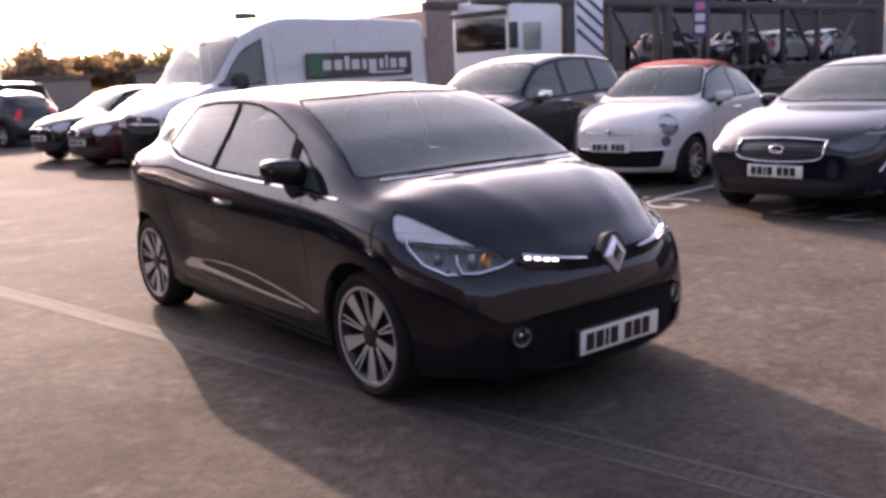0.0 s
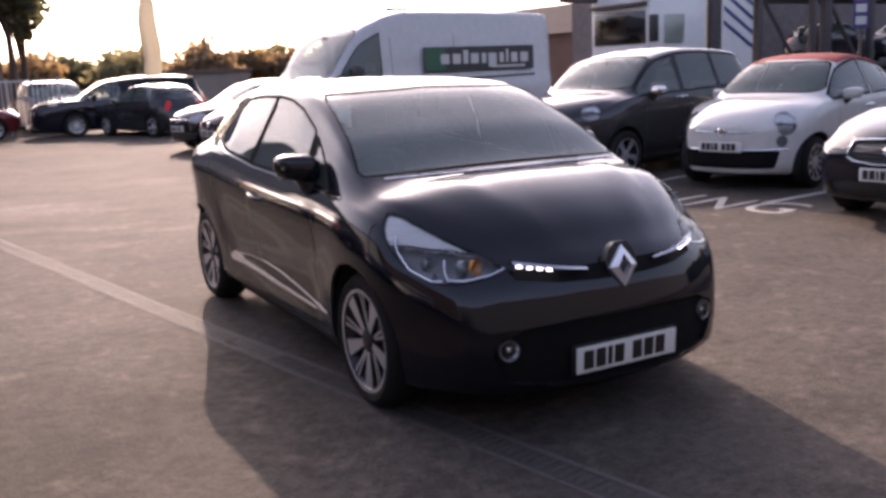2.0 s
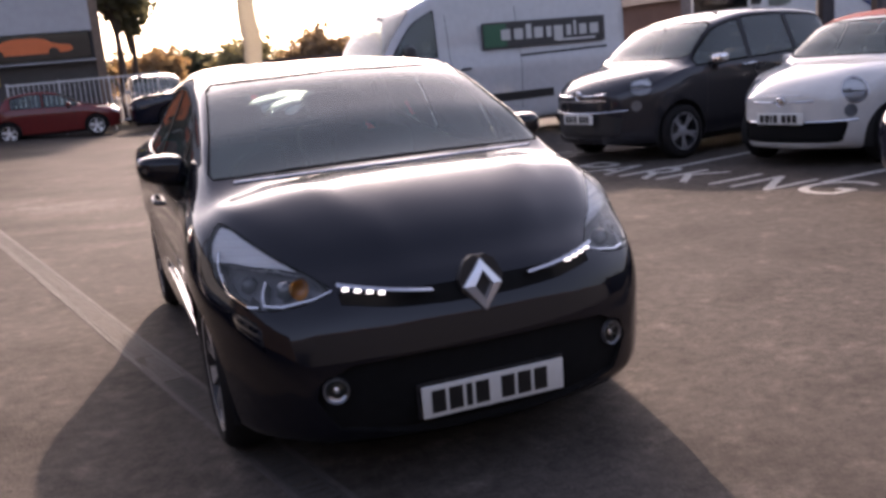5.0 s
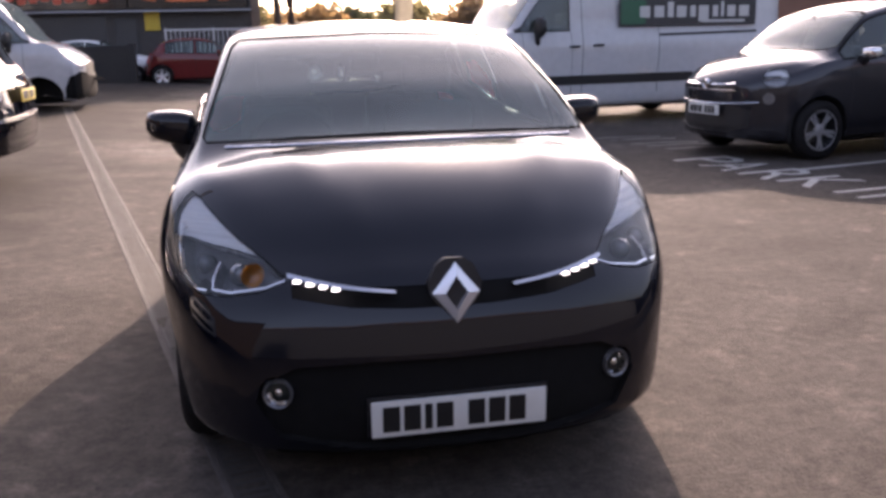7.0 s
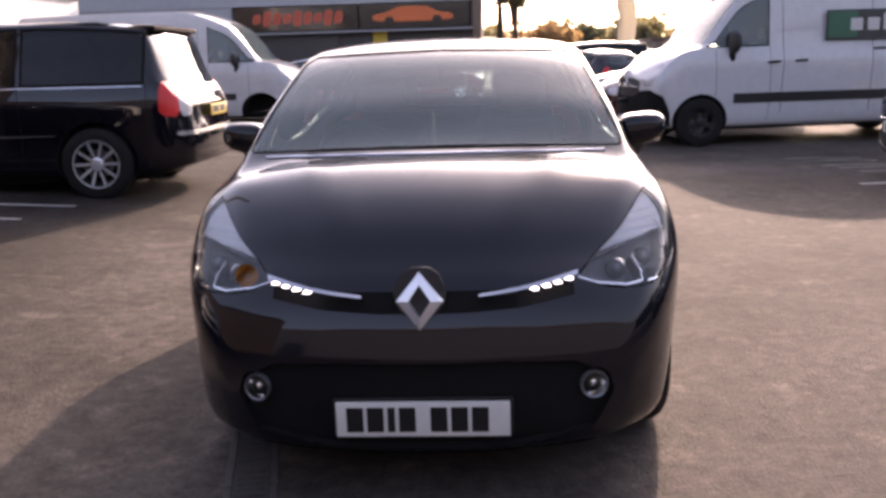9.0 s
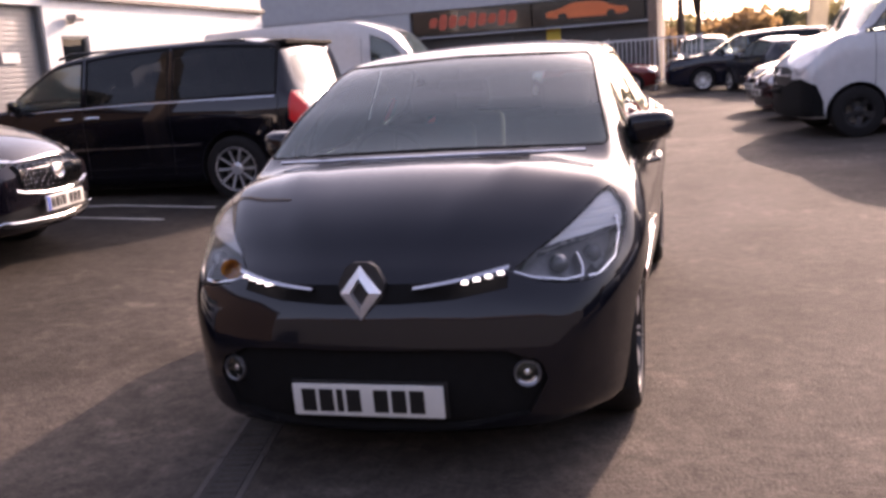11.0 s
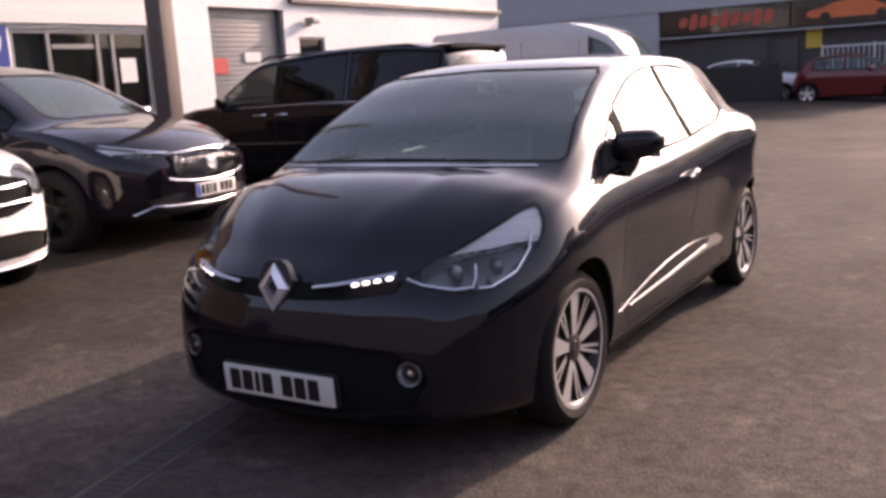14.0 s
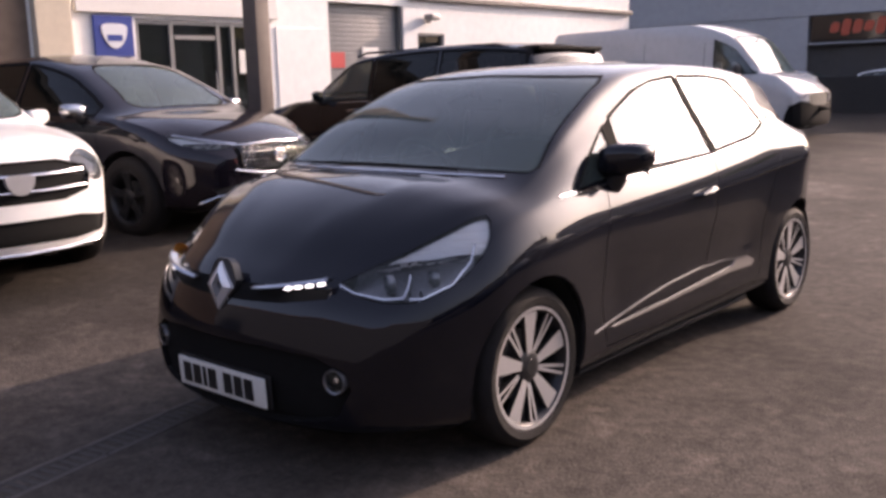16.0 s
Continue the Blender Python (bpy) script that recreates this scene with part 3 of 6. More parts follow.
def oval_badge(car, sp, z, w=.075, h=.05, material=None, x=0.0):
    bm = bmesh.new()
    m = Matrix.Translation((x, front_y(sp, x, z) - .004, z))
    prof = [(1.0, .012), (1.0, -.006), (.86, -.012), (.74, -.006), (.70, .0), (.001, -.002)]
    rings = lathe(bm, prof, 24, "y", m @ Matrix.Diagonal((w, 1, h, 1)))
    bmesh.ops.recalc_face_normals(bm, faces=bm.faces[:])
    part("badge", bm, material or CHROME, car)


def handles(car, sp, spots, material, r=.013):
    """Door handles at (y, z) on both sides."""
    wide = curve(sp["wide"])
    for y, z in spots:
        for s in (1, -1):
            x = float(wide(y))
            bm = bmesh.new()
            tube(bm, [(s * (x - .035), y - .10, z), (s * (x + .012), y - .075, z + .002), (s * (x + .016), y, z + .006), (s * (x + .012), y + .075, z + .008), (s * (x - .035), y + .10, z + .008)], [r * .8, r, r * 1.1, r, r * .8], 8)
            part("door_handle", bm, material, car)


def cabin(car, sp):
    """Dashboard, seats, steering wheel and inner mirror behind the glass."""
    yd, zb, w, yr = sp["dash_y"], sp["dash_z"], sp["cabin_w"], sp["seat_y"]
    bm = bmesh.new()
    box(bm, -w, w, yd - 0.35, yd + 0.12, zb - 0.42, zb, 0.05, 3)
    part("dashboard", bm, CABIN, car)
    for y, xs in zip(yr, sp.get("seat_x", ((-0.37, 0.37), (-0.37, 0.37)))):
        for x in xs:
            bm = bmesh.new()
            hh = sp.get("seat_h", 0.62)
            z0 = sp.get("seat_z", 0.42)
            box(bm, x - 0.24, x + 0.24, y - 0.50, y + 0.04, z0 - 0.10, z0 + 0.10, 0.05, 3)
            box(bm, x - 0.23, x + 0.23, y - 0.07, y + 0.07, z0, z0 + hh, 0.055, 3, Matrix.Translation((0, y, z0)) @ Matrix.Rotation(radians(-14), 4, "X") @ Matrix.Translation((0, -y, -z0)))
            yy = y + hh * 0.27
            box(bm, x - 0.13, x + 0.13, yy - 0.045, yy + 0.045, z0 + hh + 0.02, z0 + hh + 0.19, 0.04, 3)
            tube(bm, [(x - 0.05, yy - 0.01, z0 + hh - 0.06), (x - 0.05, yy, z0 + hh + 0.06)], 0.008, 6)
            tube(bm, [(x + 0.05, yy - 0.01, z0 + hh - 0.06), (x + 0.05, yy, z0 + hh + 0.06)], 0.008, 6)
            part("seat", bm, SEAT, car)
    bm = bmesh.new()
    m = Matrix.Translation((-0.37, yd + 0.28, zb - 0.06)) @ Matrix.Rotation(radians(-62), 4, "X")
    lathe(bm, [(0.185 + 0.016 * math.cos(t), 0.016 * math.sin(t)) for t in [2 * math.pi * k / 8 for k in range(9)]], 28, "z", m)
    box(bm, -0.17, 0.17, -0.03, 0.03, -0.03, 0.01, 0.01, 1, m)
    part("steering_wheel", bm, CABIN, car)
    bm = bmesh.new()
    mx, my, mz = sp.get("inner_mirror", (0, yd + 0.55, sp["dash_z"] + 0.25))
    box(bm, mx - 0.11, mx + 0.11, my - 0.02, my + 0.02, mz - 0.03, mz + 0.03, 0.018, 2)
    tube(bm, [(mx, my - 0.01, mz), (mx, my - 0.03, mz + 0.08)], 0.012, 6)
    part("inner_mirror", bm, CABIN, car)


def lamp_inside(bowl, lens, ea, eb, split, bulbs, s):
    """The inside of a headlamp: a dark bowl, a silvered upper shell and projectors."""
    always = lambda c, n: True
    bowl.normal_update()
    up = cut(bowl, split, ea, eb, always)
    bowl.normal_update()
    shell_up = lift(bowl, up, 0.03)
    rim_walls(shell_up, 0.03)
    part("lamp_reflector", shell_up, REFLECTOR, lens, "silvered lamp reflector")
    rim_walls(bowl, -0.05)
    part("lamp_bowl", bowl, LAMP_BOWL, lens)
    for x, y, z, r in bulbs:
        b = bmesh.new()
        m = Matrix.Translation((s * x, y, z)) @ Matrix.Rotation(radians(-25 * s), 4, "Z")
        lathe(b, [(0.001, -r * 0.55), (r * 0.5, -r * 0.45), (r * 0.8, -r * 0.15), (r * 0.86, 0), (r, -r * 0.2), (r * 1.12, 0.0), (r * 1.1, r * 0.6)], 20, "y", m)
        bmesh.ops.recalc_face_normals(b, faces=b.faces[:])
        part("projector", b, GREY_LENS, lens)


def even_shading(ob, tree_, polys, points, normals):
    """Gives a cut skin the smooth normals of the whole skin it was cut from."""
    me = ob.data
    soft = []
    for v in me.vertices:
        at, flat, k, _ = tree_.find_nearest(v.co)
        ids = polys[k]
        w = poly_3d_calc([points[i] for i in ids], at)
        n = Vector()
        for i, wi in zip(ids, w):
            n += normals[i] * wi
        soft.append(n.normalized() if n.length > 1e-6 else flat)
    out = []
    for p in me.polygons:
        for i in p.vertices:
            out.append(soft[i] if soft[i].dot(p.normal) > 0.80 else p.normal.copy())
    me.normals_split_custom_set(out)


def build_car(name, sp, label, detail=1.0):
    """A car from its curves: skin with cut openings, glass, lamps, wheels and cabin."""
    car = new(name)
    tagged(car, label, sp.get("category", "car"), sp.get("group", "cars in the yard"))
    car.empty_display_size = 0.2
    bm = shell(sp, max(26, int(74 * detail)), max(16, int(34 * detail)))
    sp["skin"] = BVHTree.FromBMesh(bm)
    bm.normal_update()
    bm.verts.index_update()
    points, normals = [v.co.copy() for v in bm.verts], [v.normal.copy() for v in bm.verts]
    polys = [[v.index for v in f.verts] for f in bm.faces]
    R = sp.get("tyre", (0.31, 0.205, 0.225))[0]
    # wheel arches
    for y in sp["axles"]:
        for s in (1, -1):
            ea, eb, ok = view("side", s)
            arch = R + sp.get("arch_gap", 0.045)
            zc = R + 0.01
            fs = cut(bm, circle_poly(y, zc, arch, 28), ea, eb, lambda c, n, s=s: c.x * s > 0.42)
            bmesh.ops.delete(bm, geom=fs, context="FACES")
            lb = bmesh.new()
            xo = float(curve(sp["wide"])(y)) * 0.985
            lathe(lb, [(arch + 0.004, s * (xo - 0.045)), (arch + 0.006, s * (xo - 0.07)), (arch, s * 0.45), (0.02, s * 0.45)], 36, "x", Matrix.Translation((0, y, zc)))
            low = [v for v in lb.verts if v.co.z < sp["base"][1][1] - 0.01]
            bmesh.ops.delete(lb, geom=low, context="VERTS")
            part("wheel_arch_liner", lb, UNDER, car)
    # cut-out pieces: (name, material, view, polygon, offset, depth of rim, label)
    for rec in sp["pieces"]:
        pname, material, kind, poly = rec[:4]
        off = rec[4] if len(rec) > 4 else 0.0
        depth = rec[5] if len(rec) > 5 else 0.0
        sides = (1, -1) if kind in ("side", "corner", "rear_corner") else (1,)
        for s in sides:
            ea, eb, ok = view(kind, s)
            fs = cut(bm, list(poly), ea, eb, ok)
            if not fs:
                continue
            bm.normal_update()
            bowl = None
            if "lens" in pname:
                bowl = lift(bm, fs, -0.05, False)
            pb = lift(bm, fs, off)
            if depth:
                rim_walls(pb, depth)
            for extra in split_off(pb) if "gap" in pname else []:
                part(pname, extra, material, car)
            ob = part(pname, pb, material, car, rec[6] if len(rec) > 6 else "")
            if bowl is not None:
                lamp_inside(bowl, ob, ea, eb, sp["lamp_split"], sp.get("lamp_bulbs", ()), s)
    # inner skin, so that panels have a thickness
    bm.normal_update()
    inner = lift(bm, bm.faces[:], -0.018, False)
    bmesh.ops.reverse_faces(inner, faces=inner.faces[:])
    part("lining", inner, CABIN, car)
    body = part("body", bm, sp["paint"], car)
    if detail > .7:
        even_shading(body, sp["skin"], polys, points, normals)
    add_wheels(car, sp)
    low, hw, reach = sp["base"][1][1], max(k[1] for k in sp["wide"]), sp["length"] / 2
    ub = bmesh.new()
    box(ub, -hw * .60, hw * .60, -reach + .55, reach - .55, low - .055, low + .03, .03, 2)
    box(ub, -hw * .86, hw * .86, sp["axles"][0] + .42, sp["axles"][1] - .42, low - .03, low + .02, .02, 1)
    part("underbody", ub, UNDER, car)
    for s in (1, -1):
        if "mirror" in sp:
            door_mirror(car, s, *sp["mirror"], sp.get("mirror_paint", sp["paint"]), sp.get("mirror_foot"))
    cabin(car, sp)
    return car


def make_spec(L, W, H, axles, nose_h, cowl, head, roof_end, tail_top, belt, paint_mat, **kw):
    """Curves and openings of a car from its main sizes; places along the car are metres behind the nose."""
    o = -L / 2
    hw = W / 2
    g = kw.get("ground", 0.2)
    tail_low = kw.get("tail_low", tail_top[1] - 0.25)
    top = [(o, nose_h - 0.12), (o + 0.07, nose_h - 0.02), (o + 0.22, nose_h + 0.05 * (cowl[1] - nose_h) / 0.3 + 0.02)]
    top += [(o + cowl[0] * 0.62, nose_h + (cowl[1] - nose_h) * 0.72), (o + cowl[0], cowl[1]), (o + (cowl[0] + head[0]) / 2, (cowl[1] + head[1]) / 2 + 0.02), (o + head[0], head[1])]
    pk = head[0] + (roof_end[0] - head[0]) * kw.get("peak", 0.4)
    top += [(o + pk, H), (o + roof_end[0], roof_end[1])]
    top += [(o + y, z) for y, z in kw.get("deck", [])]
    top += [(o + tail_top[0], tail_top[1]), (o + L, tail_low)]
    bf, br = belt
    bl = [(o, nose_h - 0.16), (o + 0.12, nose_h - 0.09), (o + cowl[0] * 0.6, bf - 0.09), (o + cowl[0], bf), (0, (bf + br) / 2), (o + L * 0.8, br), (o + tail_top[0], min(br, tail_top[1] - 0.03)), (o + L, tail_low - 0.05)]
    base = [(o, g + 0.03), (o + 0.25, g), (o + L - 0.35, g), (o + L, g + 0.10)]
    nw = kw.get("nose_w", 0.66)
    wide = [(o, hw * nw), (o + 0.09, hw * (nw + 0.13)), (o + 0.25, hw * 0.90), (o + 0.6, hw * 0.97), (o + axles[0], hw), (0, hw * 0.985), (o + axles[1], hw), (o + L - 0.3, hw * 0.95), (o + L - 0.08, hw * 0.84), (o + L, hw * 0.70)]
    rw = kw.get("roof_w", 0.66)
    roofw = [(o, hw * 0.5), (o + 0.2, hw * 0.68), (o + cowl[0] * 0.6, hw * 0.76), (o + cowl[0], hw * 0.82), (o + head[0], hw * (rw + 0.03)), (o + roof_end[0], hw * (rw - 0.02)), (o + L, hw * (rw - 0.04))]
    crown = [(o, 0.05), (o + cowl[0], 0.06), (o + head[0], 0.06), (o + roof_end[0], 0.05), (o + L, 0.05)]
    sp = dict(length=L, top=top, belt=bl, base=base, wide=wide, roofw=roofw, crown=crown, nose=kw.get("nose", [(g, 0.06), (g + 0.15, 0.0), (nose_h - 0.15, 0.01), (nose_h, 0.06)]),
              tail=kw.get("tail", [(g, 0.05), (g + 0.25, 0.0), (tail_low, 0.03), (H, 0.05)]), bow=kw.get("bow", 0.26), stern=kw.get("stern", 0.20), axles=[o + axles[0], o + axles[1]],
              track=kw.get("track", W - 0.23), paint=paint_mat, tyre=kw.get("tyre", (0.31, 0.205, 0.21)), wheel=kw.get("wheel", "split"), category=kw.get("category", "car"))
    ft, fb, fe = curve(top), curve(bl), curve(crown)
    glass = kw.get("glass", GLASS)
    rear_glass = kw.get("rear_glass", glass)

    def pane(y0, y1, low=0.02, high=0.045, slant0=0.0, slant1=0.0):
        ys = np.linspace(o + y0, o + y1, 9)
        lo = [(float(y) + 0.0, float(fb(y)) + low) for y in ys]
        hi = [(float(y), max(float(ft(y)) - min(float(fe(y)), 0.6 * (float(ft(y)) - float(fb(y)))) - high, float(fb(y)) + low + 0.004)) for y in ys[::-1]]
        n = len(hi)
        hi = [(y + slant1 * (1 - k / (n - 1)) + slant0 * k / (n - 1), z) for k, (y, z) in enumerate(hi)]
        return lo + hi

    pieces = []
    for k, w in enumerate(kw["windows"]):
        p = pane(*w)
        pieces.append(("side_window", glass if k == 0 else rear_glass, "side", p, -0.004))
        pieces.append(("window_seal", SEAL, "side", grow(p, 0.022), 0.001))
    for w in kw["windows"]:
        for yy in (w[0] + .10 if w is kw["windows"][0] else None, w[1] + .035):
            if yy is not None and (yy < axles[1] - .25 or L > 4.6):
                zt2 = float(fb(o + yy)) - .005
                pieces.append(("door_gap", UNDER, "side", stroke([(o + yy, zt2), (o + yy + .01, (zt2 + g) / 2), (o + yy - .01, g + .10)], .007), -.004))
    wl, wh = cowl[1] + 0.022, head[1] - 0.025
    b0, b1 = kw.get("screen_w", (hw * 0.825 - 0.01, hw * (rw + 0.03) - 0.035))
    ws = smooth_poly(smooth_poly([(-b0, wl), (0, wl + .012), (b0, wl), (b0 + (b1 - b0) * .5, (wl + wh) / 2), (b1, wh), (0, wh + .008), (-b1, wh), (-b0 - (b1 - b0) * .5, (wl + wh) / 2)], 1), 1)
    pieces.append(("windscreen", kw.get("screen", SCREEN), "front", ws, -0.003))
    pieces.append(("windscreen_seal", SEAL, "front", grow(ws, 0.012), 0.001))
    if "rear_window" in kw:
        pieces.append(("rear_window", rear_glass, "rear", smooth_poly(kw["rear_window"], 2), -0.003))
    sp["pieces"] = pieces + kw.get("pieces", [])
    sp["mirror"] = kw.get("mirror", ((hw * 0.93, o + cowl[0] + 0.42, bf + 0.07), (0.10, 0.07, 0.075)))
    sp["mirror_paint"] = kw.get("mirror_paint", paint_mat)
    sp["dash_y"], sp["dash_z"], sp["cabin_w"] = o + cowl[0] + 0.45, cowl[1] - 0.06, hw * 0.74
    ym = o + cowl[0] + 1.25
    sp["seat_y"] = kw.get("seat_y", (ym, ym + 0.85))
    sp["seat_z"] = kw.get("seat_z", 0.42)
    zl = kw.get("lamp_line", nose_h - .03)
    sp["lamp_split"] = [(-3, zl), (3, zl + .07), (3, 2), (-3, 2)]
    sp["inner_mirror"] = (0, o + head[0] - 0.12, head[1] - 0.14)
    return sp


# ---- the black hatchback in the middle of the yard
def clio_sculpt(g):
    """Fender swells, a hollow along the doors and two creases down the bonnet."""
    x, y, z = g[:, 0], g[:, 1], g[:, 2]
    doors = np.clip((y + 0.85) / 0.25, 0, 1) * np.clip((1.05 - y) / 0.3, 0, 1)
    k = 1 - 0.026 * np.exp(-(((z - 0.50 - 0.05 * y) / 0.13) ** 2)) * doors
    k += 0.014 * np.exp(-(((y + 1.2) / 0.32) ** 2)) * np.exp(-(((z - 0.58) / 0.18) ** 2))
    k += 0.020 * np.exp(-(((y - 1.38) / 0.40) ** 2)) * np.exp(-(((z - 0.66) / 0.24) ** 2))
    ridge = 0.16 + 0.40 * np.clip((y + 2.0) / 0.85, 0, 1)
    hood = np.clip((y + 2.0) / 0.2, 0, 1) * np.clip((-1.15 - y) / 0.15, 0, 1) * (z > 0.6)
    z2 = z + hood * (0.012 * np.exp(-(((x - ridge) / 0.05) ** 2)) + 0.006 * np.exp(-((x / np.maximum(ridge, 0.1)) ** 4)))
    aft = np.clip((y - 0.75) / 0.75, 0, 1)
    aft = aft * aft * (3 - 2 * aft)
    pane = np.clip((z - 1.02) / 0.09, 0, 1)
    pane = pane * pane * (3 - 2 * pane)
    k -= 0.13 * aft * pane * (1 - 0.55 * np.clip((z - 1.12) / 0.25, 0, 1))
    k += 0.030 * np.exp(-(((y - 1.62) / 0.32) ** 2)) * np.exp(-(((z - 0.94) / 0.10) ** 2))
    return np.stack([x * k, y, z2], 1)


CLIO = dict(
    length=4.06, category="car", paint=HERO_PAINT, bow=0.29, stern=0.22, reach=0.8, tuck=0.945, sculpt=clio_sculpt,
    top=[(-2.03, .50), (-2.025, .565), (-2.010, .635), (-1.975, .71), (-1.91, .78), (-1.80, .862), (-1.6, .949), (-1.42, .995), (-1.27, 1.012), (-1.235, 1.015), (-.80, 1.23), (-.36, 1.408), (-.2, 1.438), (0, 1.453), (.35, 1.465), (.8, 1.452), (1.2, 1.42), (1.52, 1.378), (1.68, 1.34), (1.735, 1.29), (1.86, 1.06), (1.95, .975), (2.0, .86), (2.03, .70)],
    belt=[(-2.03, .42), (-2.0, .56), (-1.93, .67), (-1.7, .775), (-1.45, .85), (-1.2, .90), (-.9, .93), (0, .97), (.7, 1.025), (1.15, 1.09), (1.45, 1.10), (1.8, 1.0), (1.95, .84), (2.03, .66)],
    base=[(-2.03, .19), (-1.8, .165), (-1.2, .18), (1.6, .20), (2.03, .30)],
    wide=[(-2.03, .62), (-1.98, .72), (-1.85, .80), (-1.6, .848), (-1.35, .866), (-1.2, .870), (-.7, .852), (0, .848), (.8, .856), (1.35, .862), (1.68, .835), (1.9, .75), (2.03, .60)],
    roofw=[(-2.03, .42), (-1.9, .55), (-1.5, .66), (-1.22, .725), (-.9, .70), (-.36, .625), (.3, .60), (1.2, .57), (1.6, .55), (1.9, .56), (2.03, .5)],
    crown=[(-2.03, .04), (-1.5, .05), (-1.2, .06), (-.4, .05), (1.4, .04), (2.03, .05)],
    nose=[(.16, .08), (.24, .012), (.36, .0), (.50, .0), (.58, .004), (.64, .014), (.70, .034), (.76, .07)],
    tail=[(.2, .04), (.45, 0), (.75, .02), (1.3, .04)],
    axles=[-1.2, 1.389], track=1.46, tyre=(0.308, 0.205, 0.232), wheel="blade", arch_gap=0.042, spin=-15,
    mirror=((0.755, -0.60, 1.046), (0.104, 0.090, 0.078)),
    mirror_foot=[(.775, -.585, .925), (.812, -.59, .965), (.835, -.60, 1.00), (.85, -.60, 1.035)],
    dash_y=-0.72, dash_z=0.99, cabin_w=0.62, seat_y=(0.22, 1.08), seat_z=0.45, inner_mirror=(0, -.45, 1.27),
    lamp_split=[(-1.1, .715), (-.93, .705), (-.72, .735), (-.40, .775), (-.40, 1.0), (-1.1, 1.0)],
    lamp_bulbs=[(.60, -1.735, .700, .030), (.70, -1.62, .712, .028)],
)
_front_win = [(-.455, .987), (-.455, 1.205), (-.20, 1.308), (.0, 1.352), (.240, 1.372), (.285, 1.18), (.345, 1.008), (-.1, .992)]
_quarter = [(-.84, .952), (-.70, 1.06), (-.535, 1.165), (-.535, .983)]
_rear_win = [(.395, 1.02), (.335, 1.18), (.285, 1.372), (.60, 1.368), (.86, 1.345), (.97, 1.24), (1.05, 1.122), (.80, 1.06)]
_small = [(1.115, 1.135), (1.03, 1.26), (.955, 1.33), (1.12, 1.29), (1.23, 1.185), (1.21, 1.16)]
_screen = [(-.705, 1.030), (-.716, 1.045), (-.605, 1.355), (-.57, 1.383), (0, 1.40), (.57, 1.383), (.605, 1.355), (.716, 1.045), (.705, 1.030), (.35, 1.042), (0, 1.046), (-.35, 1.042)]
_lamp = smooth_poly([(-.975, .703), (-.92, .674), (-.82, .653), (-.70, .655), (-.58, .695), (-.49, .76), (-.44, .83), (-.432, .908), (-.50, .894), (-.60, .853), (-.735, .797), (-.875, .742)], 1)
_hook = stroke([(-.968, .703), (-.92, .682), (-.82, .664), (-.755, .668), (-.735, .70), (-.725, .735)], .006)
_hook2 = stroke([(-.735, .664), (-.69, .664), (-.585, .70), (-.515, .765), (-.497, .82)], .006)
_sill_top = [(-.77, .343), (-.34, .404), (-.08, .432), (.22, .449), (.48, .446), (.66, .428)]
_sill_blade = [(-.62, .335), (-.07, .350), (.55, .376), (.80, .370), (.83, .395), (.74, .432), (.62, .436), (.55, .402), (-.07, .364), (-.62, .343)]
_leaf = [(-.70, .346), (-.34, .360), (-.07, .366), (.22, .384), (.53, .405), (.60, .43), (.48, .437), (.22, .441), (-.08, .424), (-.34, .396)]
